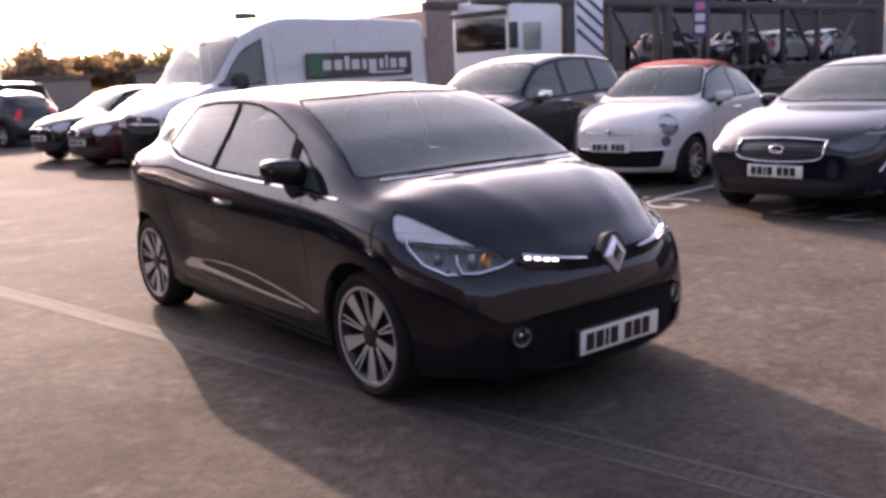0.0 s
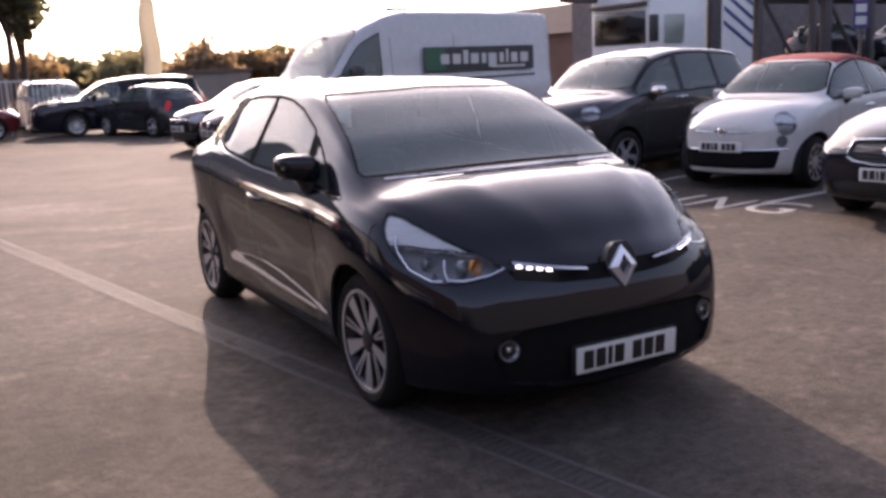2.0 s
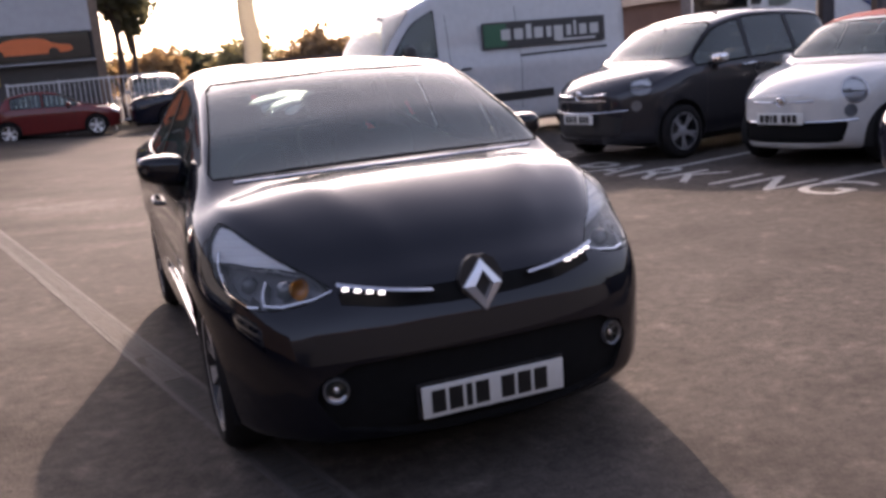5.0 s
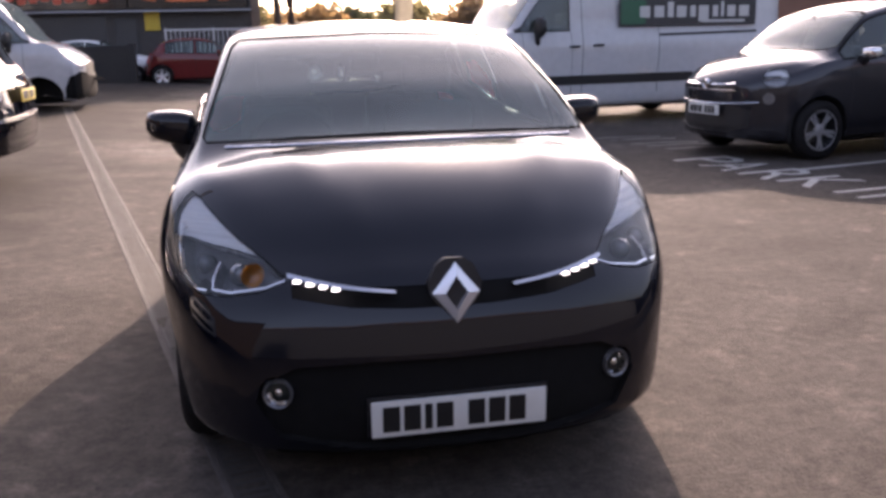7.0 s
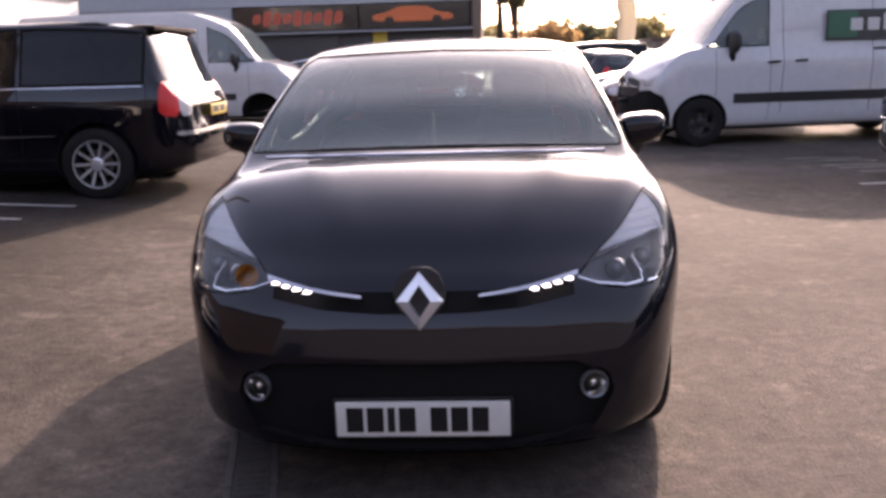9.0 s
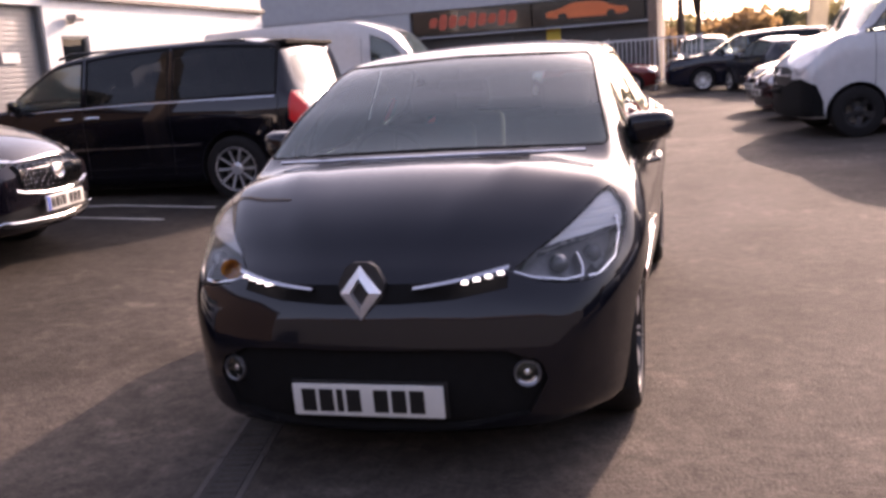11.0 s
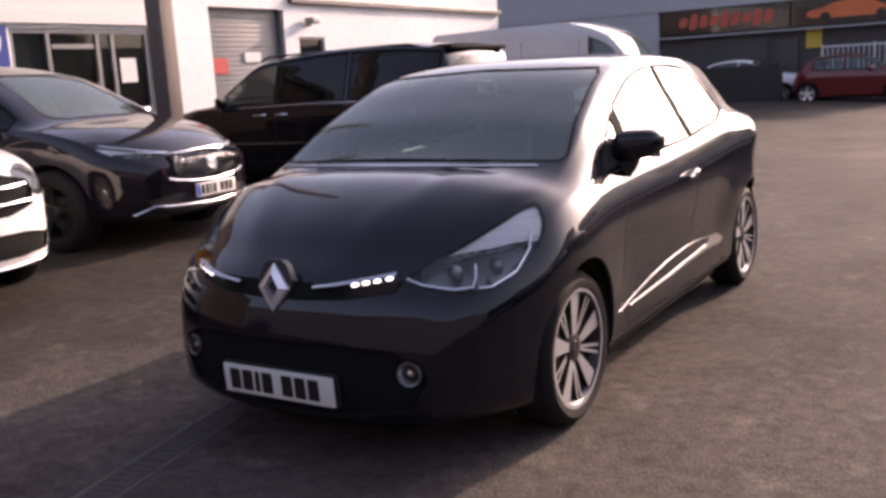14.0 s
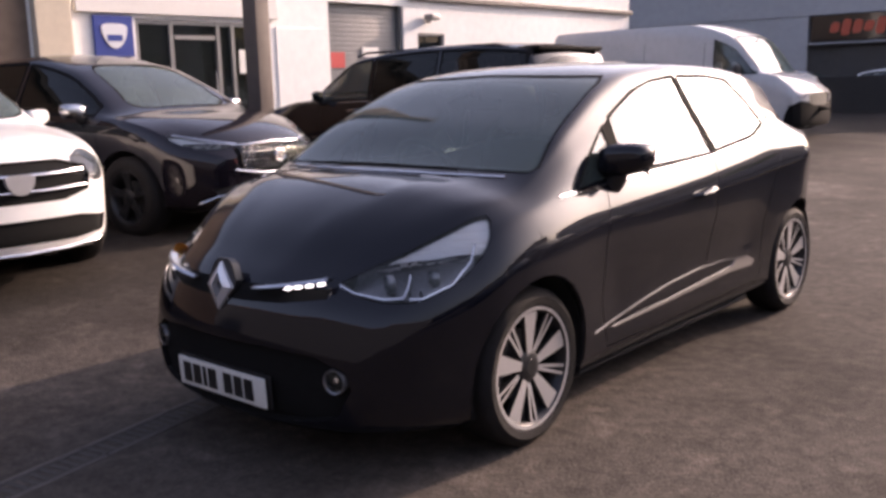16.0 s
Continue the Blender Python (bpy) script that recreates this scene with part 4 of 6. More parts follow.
CLIO["pieces"] = [
    ("side_window", GLASS, "side", _front_win, -.004), ("side_window", GLASS, "side", _rear_win, -.004), ("quarter_window", GLASS, "side", _quarter, -.004), ("quarter_window", GLOSS_BLACK, "side", _small, -.002),
    ("belt_strip", CHROME, "side", stroke([(-1.0, .935), (-.84, .938), (-.5, .955), (-.1, .968), (.33, .988), (.80, 1.038), (1.06, 1.093), (1.20, 1.142)], .007), .004, .004),
    ("pillar_trim", SEAL, "side", [(.345, .995), (.280, 1.18), (.235, 1.376), (.29, 1.376), (.340, 1.18), (.40, 1.01)], .001), ("pillar_trim", SEAL, "side", [(-.54, .975), (-.54, 1.17), (-.45, 1.21), (-.45, .98)], .001),
    ("window_seal", SEAL, "side", grow(_front_win, .014), .001), ("window_seal", SEAL, "side", grow(_rear_win, .014), .001), ("window_seal", SEAL, "side", grow(_quarter, .011), .001),
    ("windscreen", SCREEN, "front", _screen, -.003), ("windscreen_seal", SEAL, "front", grow(_screen, .006), .001),
    ("rear_window", GLASS, "rear", smooth_poly([(-.50, 1.03), (.50, 1.03), (.46, 1.29), (-.46, 1.29)], 2), -.003),
    ("lamp_trim", CHROME, "corner", _hook, .0, .012), ("lamp_trim", CHROME, "corner", _hook2, .0, .012),
    ("headlamp_lens", LENS, "corner", _lamp, 0.002, 0.0, "clear headlamp lens"),
    ("lamp_gap", UNDER, "corner", grow(_lamp, .003), -.004),
    ("tail_lamp", RED_LENS, "rear_corner", smooth_poly([(.55, .82), (.72, .80), (.86, .86), (.84, 1.02), (.70, 1.05), (.58, .98)], 1), 0.004, 0.02, "red tail lamp"),
    ("sill_strip", CHROME, "side", stroke(_sill_top, .007), .003, .004), ("sill_strip", CHROME, "side", _sill_blade, .003, .004), ("sill_insert", HERO_PAINT, "side", _leaf, -.004),
    ("sill_guard", TRIM, "side", [(-.86, .17), (1.03, .17), (1.03, .255), (-.2, .245), (-.86, .235)], -.004),
    ("grille", SEAL, "front", [(-.46, .660), (-.30, .640), (-.12, .632), (.12, .632), (.30, .640), (.46, .660), (.46, .690), (.12, .690), (-.12, .690), (-.46, .690)], -0.003, -0.003),
    ("bumper_intake", SEAL, "front", smooth_poly([(-.60, .40), (-.50, .215), (.50, .215), (.60, .40), (.42, .49), (-.42, .49)], 1), -0.022, -0.022),
    ("bumper_lip", SEAL, "front", [(-.78, .155), (.78, .155), (.74, .20), (0, .196), (-.74, .20)], -.004),
]
for _l in [[(-.66, .925), (-.72, .70), (-.71, .45), (-.66, .262)], [(.345, .975), (.325, .70), (.28, .47)], [(1.10, 1.075), (1.08, .92), (.98, .76), (.92, .58), (.90, .30)], [(-.66, .262), (-.2, .255), (.90, .27)]]:
    CLIO["pieces"].append(("door_gap", UNDER, "side", stroke(_l, .006), -.005))
for _s in (1, -1):
    CLIO["pieces"].append(("fog_lamp_recess", GLOSS_BLACK, "front", circle_poly(_s * .517, .388, .055), -.02, -.02))


def clio():
    car = build_car("hatchback_car", CLIO, "black five-door hatchback with alloy wheels and lit daytime lamps", 1.25)
    number_plate(car, -2.021, .3175, lean=3)
    bm = bmesh.new()
    box(bm, -.27, .27, -.004, .006, -.062, .062, .004, 2, pose(0, -2.004, .3175, 3))
    part("plate_holder", bm, TRIM, car)
    # unseen boxes for engine and bulkhead, added to stop sun leaking through
    bm = bmesh.new()
    box(bm, -.66, .66, -1.06, -1.00, .19, .95, .02, 1)
    box(bm, -.42, .42, -1.72, -1.12, .20, .74, .06, 2)
    part("engine_and_bulkhead", bm, UNDER, car)
    # diamond badge on a dark shield
    bm = bmesh.new()
    out, inn = [(0, .088), (.070, 0), (0, -.088), (-.070, 0)], [(0, .046), (.030, 0), (0, -.046), (-.030, 0)]
    rings = []
    for pts, y in ((out, .012), (out, -.004), ([(.93 * a + .07 * c, .93 * b + .07 * d) for (a, b), (c, d) in zip(out, inn)], -.008), ([(.08 * a + .92 * c, .08 * b + .92 * d) for (a, b), (c, d) in zip(out, inn)], -.018), (inn, .010)):
        rings.append([bm.verts.new((a, y, b)) for a, b in pts])
    for a, b in zip(rings, rings[1:]):
        for k in range(4):
            bm.faces.new((a[k], a[(k + 1) % 4], b[(k + 1) % 4], b[k]))
    bmesh.ops.recalc_face_normals(bm, faces=bm.faces[:])
    badge = part("badge", bm, BADGE, car, "chrome diamond badge", False)
    badge.matrix_local = pose(0, -1.995, .672, -8)
    bm = bmesh.new()
    slab(bm, smooth_poly([(-.045, .098), (.045, .098), (.088, .01), (.0, -.105), (-.088, .01)], 1), .03)
    bk = part("badge_plinth", bm, TRIM, car)
    bk.matrix_local = pose(0, -1.988, .672, -8)
    for s in (1, -1):
        # chrome blade with four lamps below it
        a, b = Vector((s * .470, -1.892, .729)), Vector((s * .173, -1.983, .684))
        bm = bmesh.new()
        n = 10
        row = [a.lerp(b, k / (n - 1)) + Vector((0, -.035 * math.sin(math.pi * k / (n - 1)), 0)) for k in range(n)]
        up = [bm.verts.new(p + Vector((0, .0, .008 - .004 * k / n))) for k, p in enumerate(row)]
        lo = [bm.verts.new(p + Vector((0, -.010, -.004 + .002 * k / n))) for k, p in enumerate(row)]
        bk2 = [bm.verts.new(p + Vector((0, .03, -.006))) for p in row]
        for q, r in ((up, lo), (lo, bk2), (bk2, up)):
            for k in range(n - 1):
                bm.faces.new((q[k], q[k + 1], r[k + 1], r[k]))
        bmesh.ops.recalc_face_normals(bm, faces=bm.faces[:])
        blade = part("lamp_blade", bm, SATIN, car, "satin chrome blade over daytime lamps")
        for k in range(4):
            t = .085 + .118 * k
            p = a.lerp(b, t) + Vector((0, -.035 * math.sin(math.pi * t) + .003, -.0135))
            bm = bmesh.new()
            box(bm, -.0105, .0105, -.006, .02, -.0042, .0042, .003, 2, Matrix.Translation(p) @ Matrix.Rotation(radians(s * 18), 4, "Z"))
            part("daytime_lamp", bm, DRL, blade, "lit white daytime lamp")
        # fog lamp
        bm = bmesh.new()
        m = pose(s * .517, -1.928, .388, 0, 0, s * 14)
        lathe(bm, [(.044, .02), (.044, -.004), (.042, -.007), (.037, -.004), (.036, .0)], 28, "y", m)
        bmesh.ops.recalc_face_normals(bm, faces=bm.faces[:])
        fog = part("fog_lamp", bm, LAMP_BOWL, car)
        bm = bmesh.new()
        lathe(bm, [(.037, .002), (.030, .014), (.018, .026), (.012, .030), (.011, .008), (.001, .004)], 24, "y", m)
        part("fog_reflector", bm, CHROME, fog)
        bm = bmesh.new()
        lathe(bm, [(.037, -.004), (.025, -.009), (.001, -.012)], 24, "y", m)
        part("fog_lens", bm, LENS, fog)
        # door handle
        bm = bmesh.new()
        tube(bm, [(s * .835, .08, .818), (s * .868, .11, .824), (s * .872, .19, .832), (s * .866, .25, .838), (s * .835, .275, .838)], [.012, .014, .015, .014, .012], 8)
        part("door_handle", bm, BLACK_PAINT, car)
    # satin bar painting the highlight on the bonnet's rear edge; wipers parked behind it
    body = [c for c in car.children if c.name.startswith("body")][0]
    tree_ = BVHTree.FromPolygons([v.co.copy() for v in body.data.vertices], [tuple(p.vertices) for p in body.data.polygons])

    def skin(x, y):
        hit = tree_.ray_cast(Vector((x, y, 3)), Vector((0, 0, -1)))[0]
        return hit.z if hit else None

    lip = []
    for k in range(25):
        x = -.64 + 1.28 * k / 24
        want, y, z = 1.021 - .010 * (x / .66) ** 2, -1.55, None
        while y < -.9:
            z = skin(x, y)
            if z is None or z >= want:
                break
            y += .004
        lip.append((x, y, want + .003))
    bm = bmesh.new()
    tube(bm, lip, .005, 8)
    part("bonnet_highlight", bm, SATIN, car, "satin bar standing for the highlight along the bonnet rear")
    for i0, i1 in ((3, 14), (11, 21)):
        bm = bmesh.new()
        tube(bm, [Vector(p) + Vector((0, .030, .016)) for p in lip[i0:i1]], .005, 6)
        part("wiper", bm, SEAL, car)
    # amber shell behind one lens, standing for an orange reflection
    bm = bmesh.new()
    m = Matrix.Translation((-.575, -1.765, .708)) @ Matrix.Rotation(radians(25), 4, "Z")
    lathe(bm, [(.001, .014), (.017, .009), (.032, -.004), (.037, -.020)], 20, "y", m)
    part("amber_glint", bm, AMBER, car, "amber shell standing for an orange reflection in the headlamp")
    return car


INF = make_spec(4.79, 1.82, 1.45, (.86, 3.71), .78, (1.32, 1.00), (2.15, 1.38), (3.55, 1.33), (4.55, 1.02), (.95, 1.02), NAVY_PAINT, deck=[(4.2, 1.08)], tail_low=.85, tyre=(.33, .225, .24), wheel="multi",
    lamp_line=.75, nose_w=.74, bow=.21, windows=[(1.55, 2.62), (2.70, 3.75)], seat_z=.38, pieces=[
        ("grille", TRIM, "front", [(-.40, .735), (0, .75), (.40, .735), (.405, .605), (.35, .575), (.18, .558), (.0, .553), (-.18, .558), (-.35, .575), (-.405, .605)], -.02, -.02),
        ("headlamp_lens", LENS, "corner", smooth_poly([(-1.33, .735), (-1.30, .665), (-1.12, .64), (-.95, .68), (-.72, .83), (-.80, .845), (-1.05, .80)], 1), .002),
        ("bumper_intake", TRIM, "front", smooth_poly([(-.62, .40), (.62, .40), (.55, .25), (-.55, .25)], 1), -.02, -.02)])
QX = make_spec(4.425, 1.815, 1.60, (.93, 3.63), .83, (1.06, 1.06), (1.95, 1.49), (3.65, 1.55), (4.25, 1.12), (1.0, 1.09), MAROON_PAINT, ground=.24, tyre=(.345, .235, .23), wheel="dark",
    lamp_line=.725, mirror_paint=SATIN, glass=DARK_GLASS, screen_w=(.56, .44), windows=[(1.34, 2.45), (2.53, 3.5)], seat_z=.48, pieces=[
        ("grille", SEAL, "front", smooth_poly([(-.44, .765), (0, .775), (.44, .765), (.46, .640), (.40, .55), (.0, .515), (-.40, .55), (-.46, .640)], 1), -.02, -.02),
        ("lamp_brow", CHROME, "corner", stroke([(-1.19, .775), (-1.05, .796), (-.88, .826), (-.68, .862)], .008), .002, .004),
        ("headlamp_lens", LENS, "corner", smooth_poly([(-1.18, .762), (-1.12, .735), (-.95, .733), (-.78, .77), (-.63, .848), (-.68, .855), (-.9, .818), (-1.1, .782)], 1), .002),
        ("bumper_intake", TRIM, "front", smooth_poly([(-.66, .45), (.66, .45), (.58, .30), (-.58, .30)], 1), -.02, -.02)])
DACIA = make_spec(4.07, 1.733, 1.52, (.83, 3.42), .86, (1.15, 1.05), (1.85, 1.46), (3.4, 1.43), (3.9, 1.12), (.98, 1.04), WHITE_PAINT, ground=.2, tyre=(.31, .185, .205), wheel="steel",
    lamp_line=.79, windows=[(1.38, 2.3), (2.38, 3.25)], pieces=[
        ("grille", SEAL, "front", smooth_poly([(-.52, .82), (.52, .82), (.48, .56), (-.48, .56)], 1), -.02, -.02),
        ("headlamp_lens", LENS, "corner", smooth_poly([(-1.07, .81), (-1.03, .66), (-.80, .66), (-.66, .84), (-.80, .87)], 1), .002),
        ("bumper_intake", SEAL, "front", smooth_poly([(-.66, .455), (.66, .455), (.60, .30), (-.60, .30)], 1), -.02, -.02)])
F500 = make_spec(3.546, 1.627, 1.488, (.72, 3.02), .84, (.98, 1.03), (1.55, 1.41), (2.75, 1.40), (3.35, 1.02), (.95, 1.0), PEARL_PAINT, bow=.34, nose_w=.60, tyre=(.29, .185, .20), wheel="multi", ground=.17,
    lamp_line=.70, windows=[(1.12, 2.1), (2.18, 2.75)], pieces=[
        ("headlamp_lens", LENS, "corner", circle_poly(-.60, .745, .118), .006, .02), ("headlamp_ring", SATIN, "corner", circle_poly(-.60, .745, .126), .008, .01),
        ("side_lamp", GREY_LENS, "corner", circle_poly(-.645, .555, .064), .004, .02),
        ("fabric_roof", mat("red_canvas", (.26, .03, .025), .85, vary=.15, bump=.3, bump_scale=150), "top", [(-.56, -.16), (.56, -.16), (.55, .98), (-.55, .98)], .006, .012),
        ("grille", TRIM, "front", [(-.30, .655), (.30, .655), (.30, .67), (-.30, .67)], -.004),
        ("bumper_intake", SEAL, "front", [(-.57, .455), (.57, .455), (.585, .43), (.55, .27), (.52, .255), (-.52, .255), (-.55, .27), (-.585, .43)], -.02, -.02)])
F500L = make_spec(4.147, 1.784, 1.667, (.84, 3.45), .95, (.95, 1.12), (1.6, 1.56), (3.5, 1.60), (3.95, 1.15), (1.03, 1.10), GREY_PAINT, bow=.34, nose_w=.60, tyre=(.315, .205, .21), wheel="split", roof_w=.70,
    mirror_paint=CHROME, lamp_line=.83, windows=[(1.12, 1.98), (2.06, 2.8), (2.88, 3.6)], seat_z=.55, pieces=[
        ("headlamp_lens", LENS, "corner", circle_poly(-.72, .87, .125, 24, .092), .006, .02), ("headlamp_ring", ALLOY_DARK, "corner", circle_poly(-.72, .87, .133, 24, .100), .008, .01),
        ("side_lamp", GREY_LENS, "corner", circle_poly(-.78, .66, .06), .004, .02),
        ("grille_bar", SATIN, "front", [(-.42, .735), (.42, .735), (.40, .752), (-.40, .752)], .006, .008),
        ("bumper_intake", TRIM, "front", smooth_poly([(-.58, .60), (.58, .60), (.55, .30), (-.55, .30)], 1), -.02, -.02)])
MPV = make_spec(5.143, 1.954, 1.70, (1.12, 4.24), .95, (1.25, 1.10), (2.2, 1.61), (4.75, 1.63), (4.98, 1.15), (1.06, 1.08), BLACK_PAINT, ground=.2, nose_w=.72, roof_w=.76, stern=.12, tyre=(.345, .225, .225), wheel="multi",
    windows=[(1.55, 2.45), (2.53, 3.5), (3.58, 4.72)], rear_glass=DARK_GLASS, rear_window=[(-.66, 1.12), (.66, 1.12), (.60, 1.51), (-.60, 1.51)], seat_z=.6, category="people carrier", peak=.5, pieces=[
        ("tail_lamp", RED_LENS, "rear_corner", smooth_poly([(.99, .78), (1.20, .76), (1.20, 1.08), (1.05, 1.10), (1.0, 1.0)], 1), .006, .02, "red tail lamp"),
        ("tail_lamp", CLEAR_LENS, "rear_corner", smooth_poly([(1.20, .76), (1.36, .78), (1.34, 1.06), (1.20, 1.08)], 1), .006, .02, "clear tail lamp"),
        ("tailgate_top", SEAL, "rear", [(-.72, 1.565), (.72, 1.565), (.70, 1.67), (-.70, 1.67)], .002), ("tailgate_trim", SATIN, "rear", [(-.55, .98), (.55, .98), (.55, 1.05), (-.55, 1.05)], .006, .006),
        ("bumper_step", SATIN, "rear", [(-.80, .585), (.80, .585), (.80, .625), (-.80, .625)], .010, .010),
        ("belt_strip", SATIN, "side", stroke([(-1.0, 1.045), (.5, 1.068), (2.15, 1.062)], .009), .004, .004),
        ("side_strip", SATIN, "side", stroke([(-1.1, .62), (1.3, .62)], .014), .004, .004)])
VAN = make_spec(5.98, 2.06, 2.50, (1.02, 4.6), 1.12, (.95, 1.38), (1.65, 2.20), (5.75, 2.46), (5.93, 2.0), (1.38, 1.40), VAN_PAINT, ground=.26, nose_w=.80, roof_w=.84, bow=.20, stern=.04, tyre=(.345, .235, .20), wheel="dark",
    tail=[(.2, .03), (.6, 0), (2.5, .02)], peak=.25, windows=[(1.12, 1.98, .02, .20)], seat_y=(2.0 - 2.99,), seat_x=((-.55, .55),), seat_z=.85, category="van",
    mirror=((1.0, -1.55, 1.45), (0.10, 0.07, 0.17)), mirror_paint=TRIM, pieces=[
        ("grille", TRIM, "front", smooth_poly([(-.55, .98), (.55, .98), (.50, .72), (-.50, .72)], 1), -.02, -.02),
        ("bumper", SEAL, "front", smooth_poly([(-.80, .80), (.80, .80), (.78, .29), (-.78, .29)], 1), .004),
        ("bumper_corner", SEAL, "corner", [(-1.55, .30), (-1.55, .80), (-1.30, .82), (-1.12, .74), (-1.04, .50), (-1.04, .30)], .004),
        ("headlamp", CLEAR_LENS, "corner", smooth_poly([(-1.50, 1.00), (-1.45, .86), (-1.28, .86), (-1.13, 1.14), (-1.23, 1.20)], 1), .002),
        ("side_moulding", TRIM, "side", [(-1.50, .74), (1.15, .74), (1.15, .60), (-1.50, .60)], .006, .006),
        ("side_moulding", TRIM, "side", [(.55, 1.33), (2.35, 1.36), (2.35, 1.32), (.55, 1.29)], .004, .004),
        ("door_gap", UNDER, "side", stroke([(-.80, 2.05), (-.78, 1.3), (-.80, .45)], .010), -.004), ("door_gap", UNDER, "side", stroke([(.52, 2.1), (.54, 1.3), (.52, .45)], .010), -.004)])


def blunt_nose(g):
    """Draws the van's nose in, so that the bonnet is short and steep."""
    y = np.where(g[:, 1] < -2.04, -2.04 + (g[:, 1] + 2.04) * 0.76, g[:, 1])
    return np.stack([g[:, 0], y, g[:, 2]], 1)


VAN["sculpt"] = blunt_nose
HATCH = make_spec(3.75, 1.66, 1.45, (.78, 3.2), .82, (1.05, 1.0), (1.75, 1.38), (3.1, 1.36), (3.6, .98), (.93, .98), RED_PAINT, windows=[(1.25, 2.15), (2.23, 3.05)], rear_window=[(-.5, 1.02), (.5, 1.02), (.45, 1.27), (-.45, 1.27)], pieces=[
        ("headlamp", CLEAR_LENS, "corner", smooth_poly([(-1.0, .74), (-.95, .62), (-.76, .63), (-.62, .78), (-.78, .80)], 1), .002),
        ("bumper_intake", TRIM, "front", smooth_poly([(-.58, .44), (.58, .44), (.52, .27), (-.52, .27)], 1), -.02, -.02),
        ("tail_lamp", RED_LENS, "rear_corner", smooth_poly([(.75, .70), (.9, .70), (.93, .95), (.80, .97)], 1), .004, .02)])


def recolour(sp, paint_mat, **kw):
    q = dict(sp)
    q["paint"] = q["mirror_paint"] = paint_mat
    q.update(kw)
    return q

# ---------------------------------------------------------------- ground
def ground_z(x, y):
    """The yard rises a little towards the showroom."""
    return min(0.20, 0.055 * max(0.0, -x - 1.0))


GROUND = asphalt()
_gx = [-400, -120, -40, -20, -12, -8, -6, -5.4, -5, -4.64, -4, -3.5, -3, -2.5, -2, -1.5, -1.0, 0, 2, 6, 15, 40, 120, 400]
_gy = [-400, -60, -15, -5, 0, 5, 15, 30, 60, 150, 700]
bm = bmesh.new()
_g = [[bm.verts.new((x, y, ground_z(x, y))) for y in _gy] for x in _gx]
for a, b in zip(_g, _g[1:]):
    for k in range(len(_gy) - 1):
        bm.faces.new((a[k], b[k], b[k + 1], a[k + 1]))
ground = tagged(new("ground", finish(bm, "ground", GROUND)), "worn brown-grey asphalt yard with patches and tyre marks", "ground", kind="structure")

# ---------------------------------------------------------------- vehicles
clio()


def put(car, x, y, turn, z=None):
    car.matrix_world = pose(x, y, ground_z(x, y) if z is None else z, 0, 0, turn)
    return car


def plate_on(car, sp, z, **kw):
    number_plate(car, front_y(sp, 0, z) - .014, z, **kw)


inf = put(build_car("saloon_car", INF, "dark blue saloon with a chrome-edged grille", .85), 6.88, .25, -84)
plate_on(inf, INF, .462)
oval_badge(inf, INF, .66, .072, .042)
front_bar(inf, INF, [(-.41, .735), (-.22, .750), (0, .755), (.22, .750), (.41, .735)], .008, CHROME)
front_bar(inf, INF, [(-.41, .735), (-.412, .60), (-.35, .568), (-.18, .551), (0, .546), (.18, .551), (.35, .568), (.412, .60), (.41, .735)], .007, CHROME)
for k in range(4):
    front_bar(inf, INF, [(-.36 + .02 * k, .68 - .035 * k), (0, .675 - .035 * k), (.36 - .02 * k, .68 - .035 * k)], .006, GLOSS_BLACK, off=-.012)
for s in (1, -1):
    front_bar(inf, INF, [(s * .80, .46), (s * .815, .50), (s * .83, .55)], .012, SATIN, "bumper_trim")
handles(inf, INF, [(-.05, .88), (.95, .92)], CHROME)

fiat = put(build_car("city_car", F500, "white small city car with a red fabric roof", .85), 7.07, 3.15, -76)
plate_on(fiat, F500, .50)
oval_badge(fiat, F500, .665, .05, .05)
for s in (1, -1):
    front_bar(fiat, F500, [(s * .08, .663), (s * .20, .663), (s * .34, .668)], .010, CHROME, "badge_whisker")
front_bar(fiat, F500, [(-.64, .465), (-.3, .462), (0, .46), (.3, .462), (.64, .465)], .010, CHROME, "bumper_trim")
front_bar(fiat, F500, [(-.22, .725), (0, .73), (.22, .725)], .004, SATIN, "bonnet_edge")
handles(fiat, F500, [(.25, .86)], CHROME)

big = put(build_car("tall_hatchback", F500L, "dark grey tall hatchback with chrome door mirrors", .85), 6.39, 5.36, -80)
plate_on(big, F500L, .53)
oval_badge(big, F500L, .80, .055, .055)
for s in (1, -1):
    front_bar(big, F500L, [(s * .09, .80), (s * .25, .80), (s * .42, .81)], .012, CHROME, "badge_whisker")
front_bar(big, F500L, [(-.62, .62), (-.3, .60), (0, .595), (.3, .60), (.62, .62)], .010, SATIN, "bumper_trim")
handles(big, F500L, [(-.1, 1.0), (.72, 1.02)], CHROME)

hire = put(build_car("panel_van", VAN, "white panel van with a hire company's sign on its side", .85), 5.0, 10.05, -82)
oval_badge(hire, VAN, .90, .08, .06)
handles(hire, VAN, [(-.92, 1.16), (-.52, 1.17)], TRIM, .018)
front_bar(hire, VAN, [(-.5, .86), (0, .86), (.5, .86)], .012, SATIN)

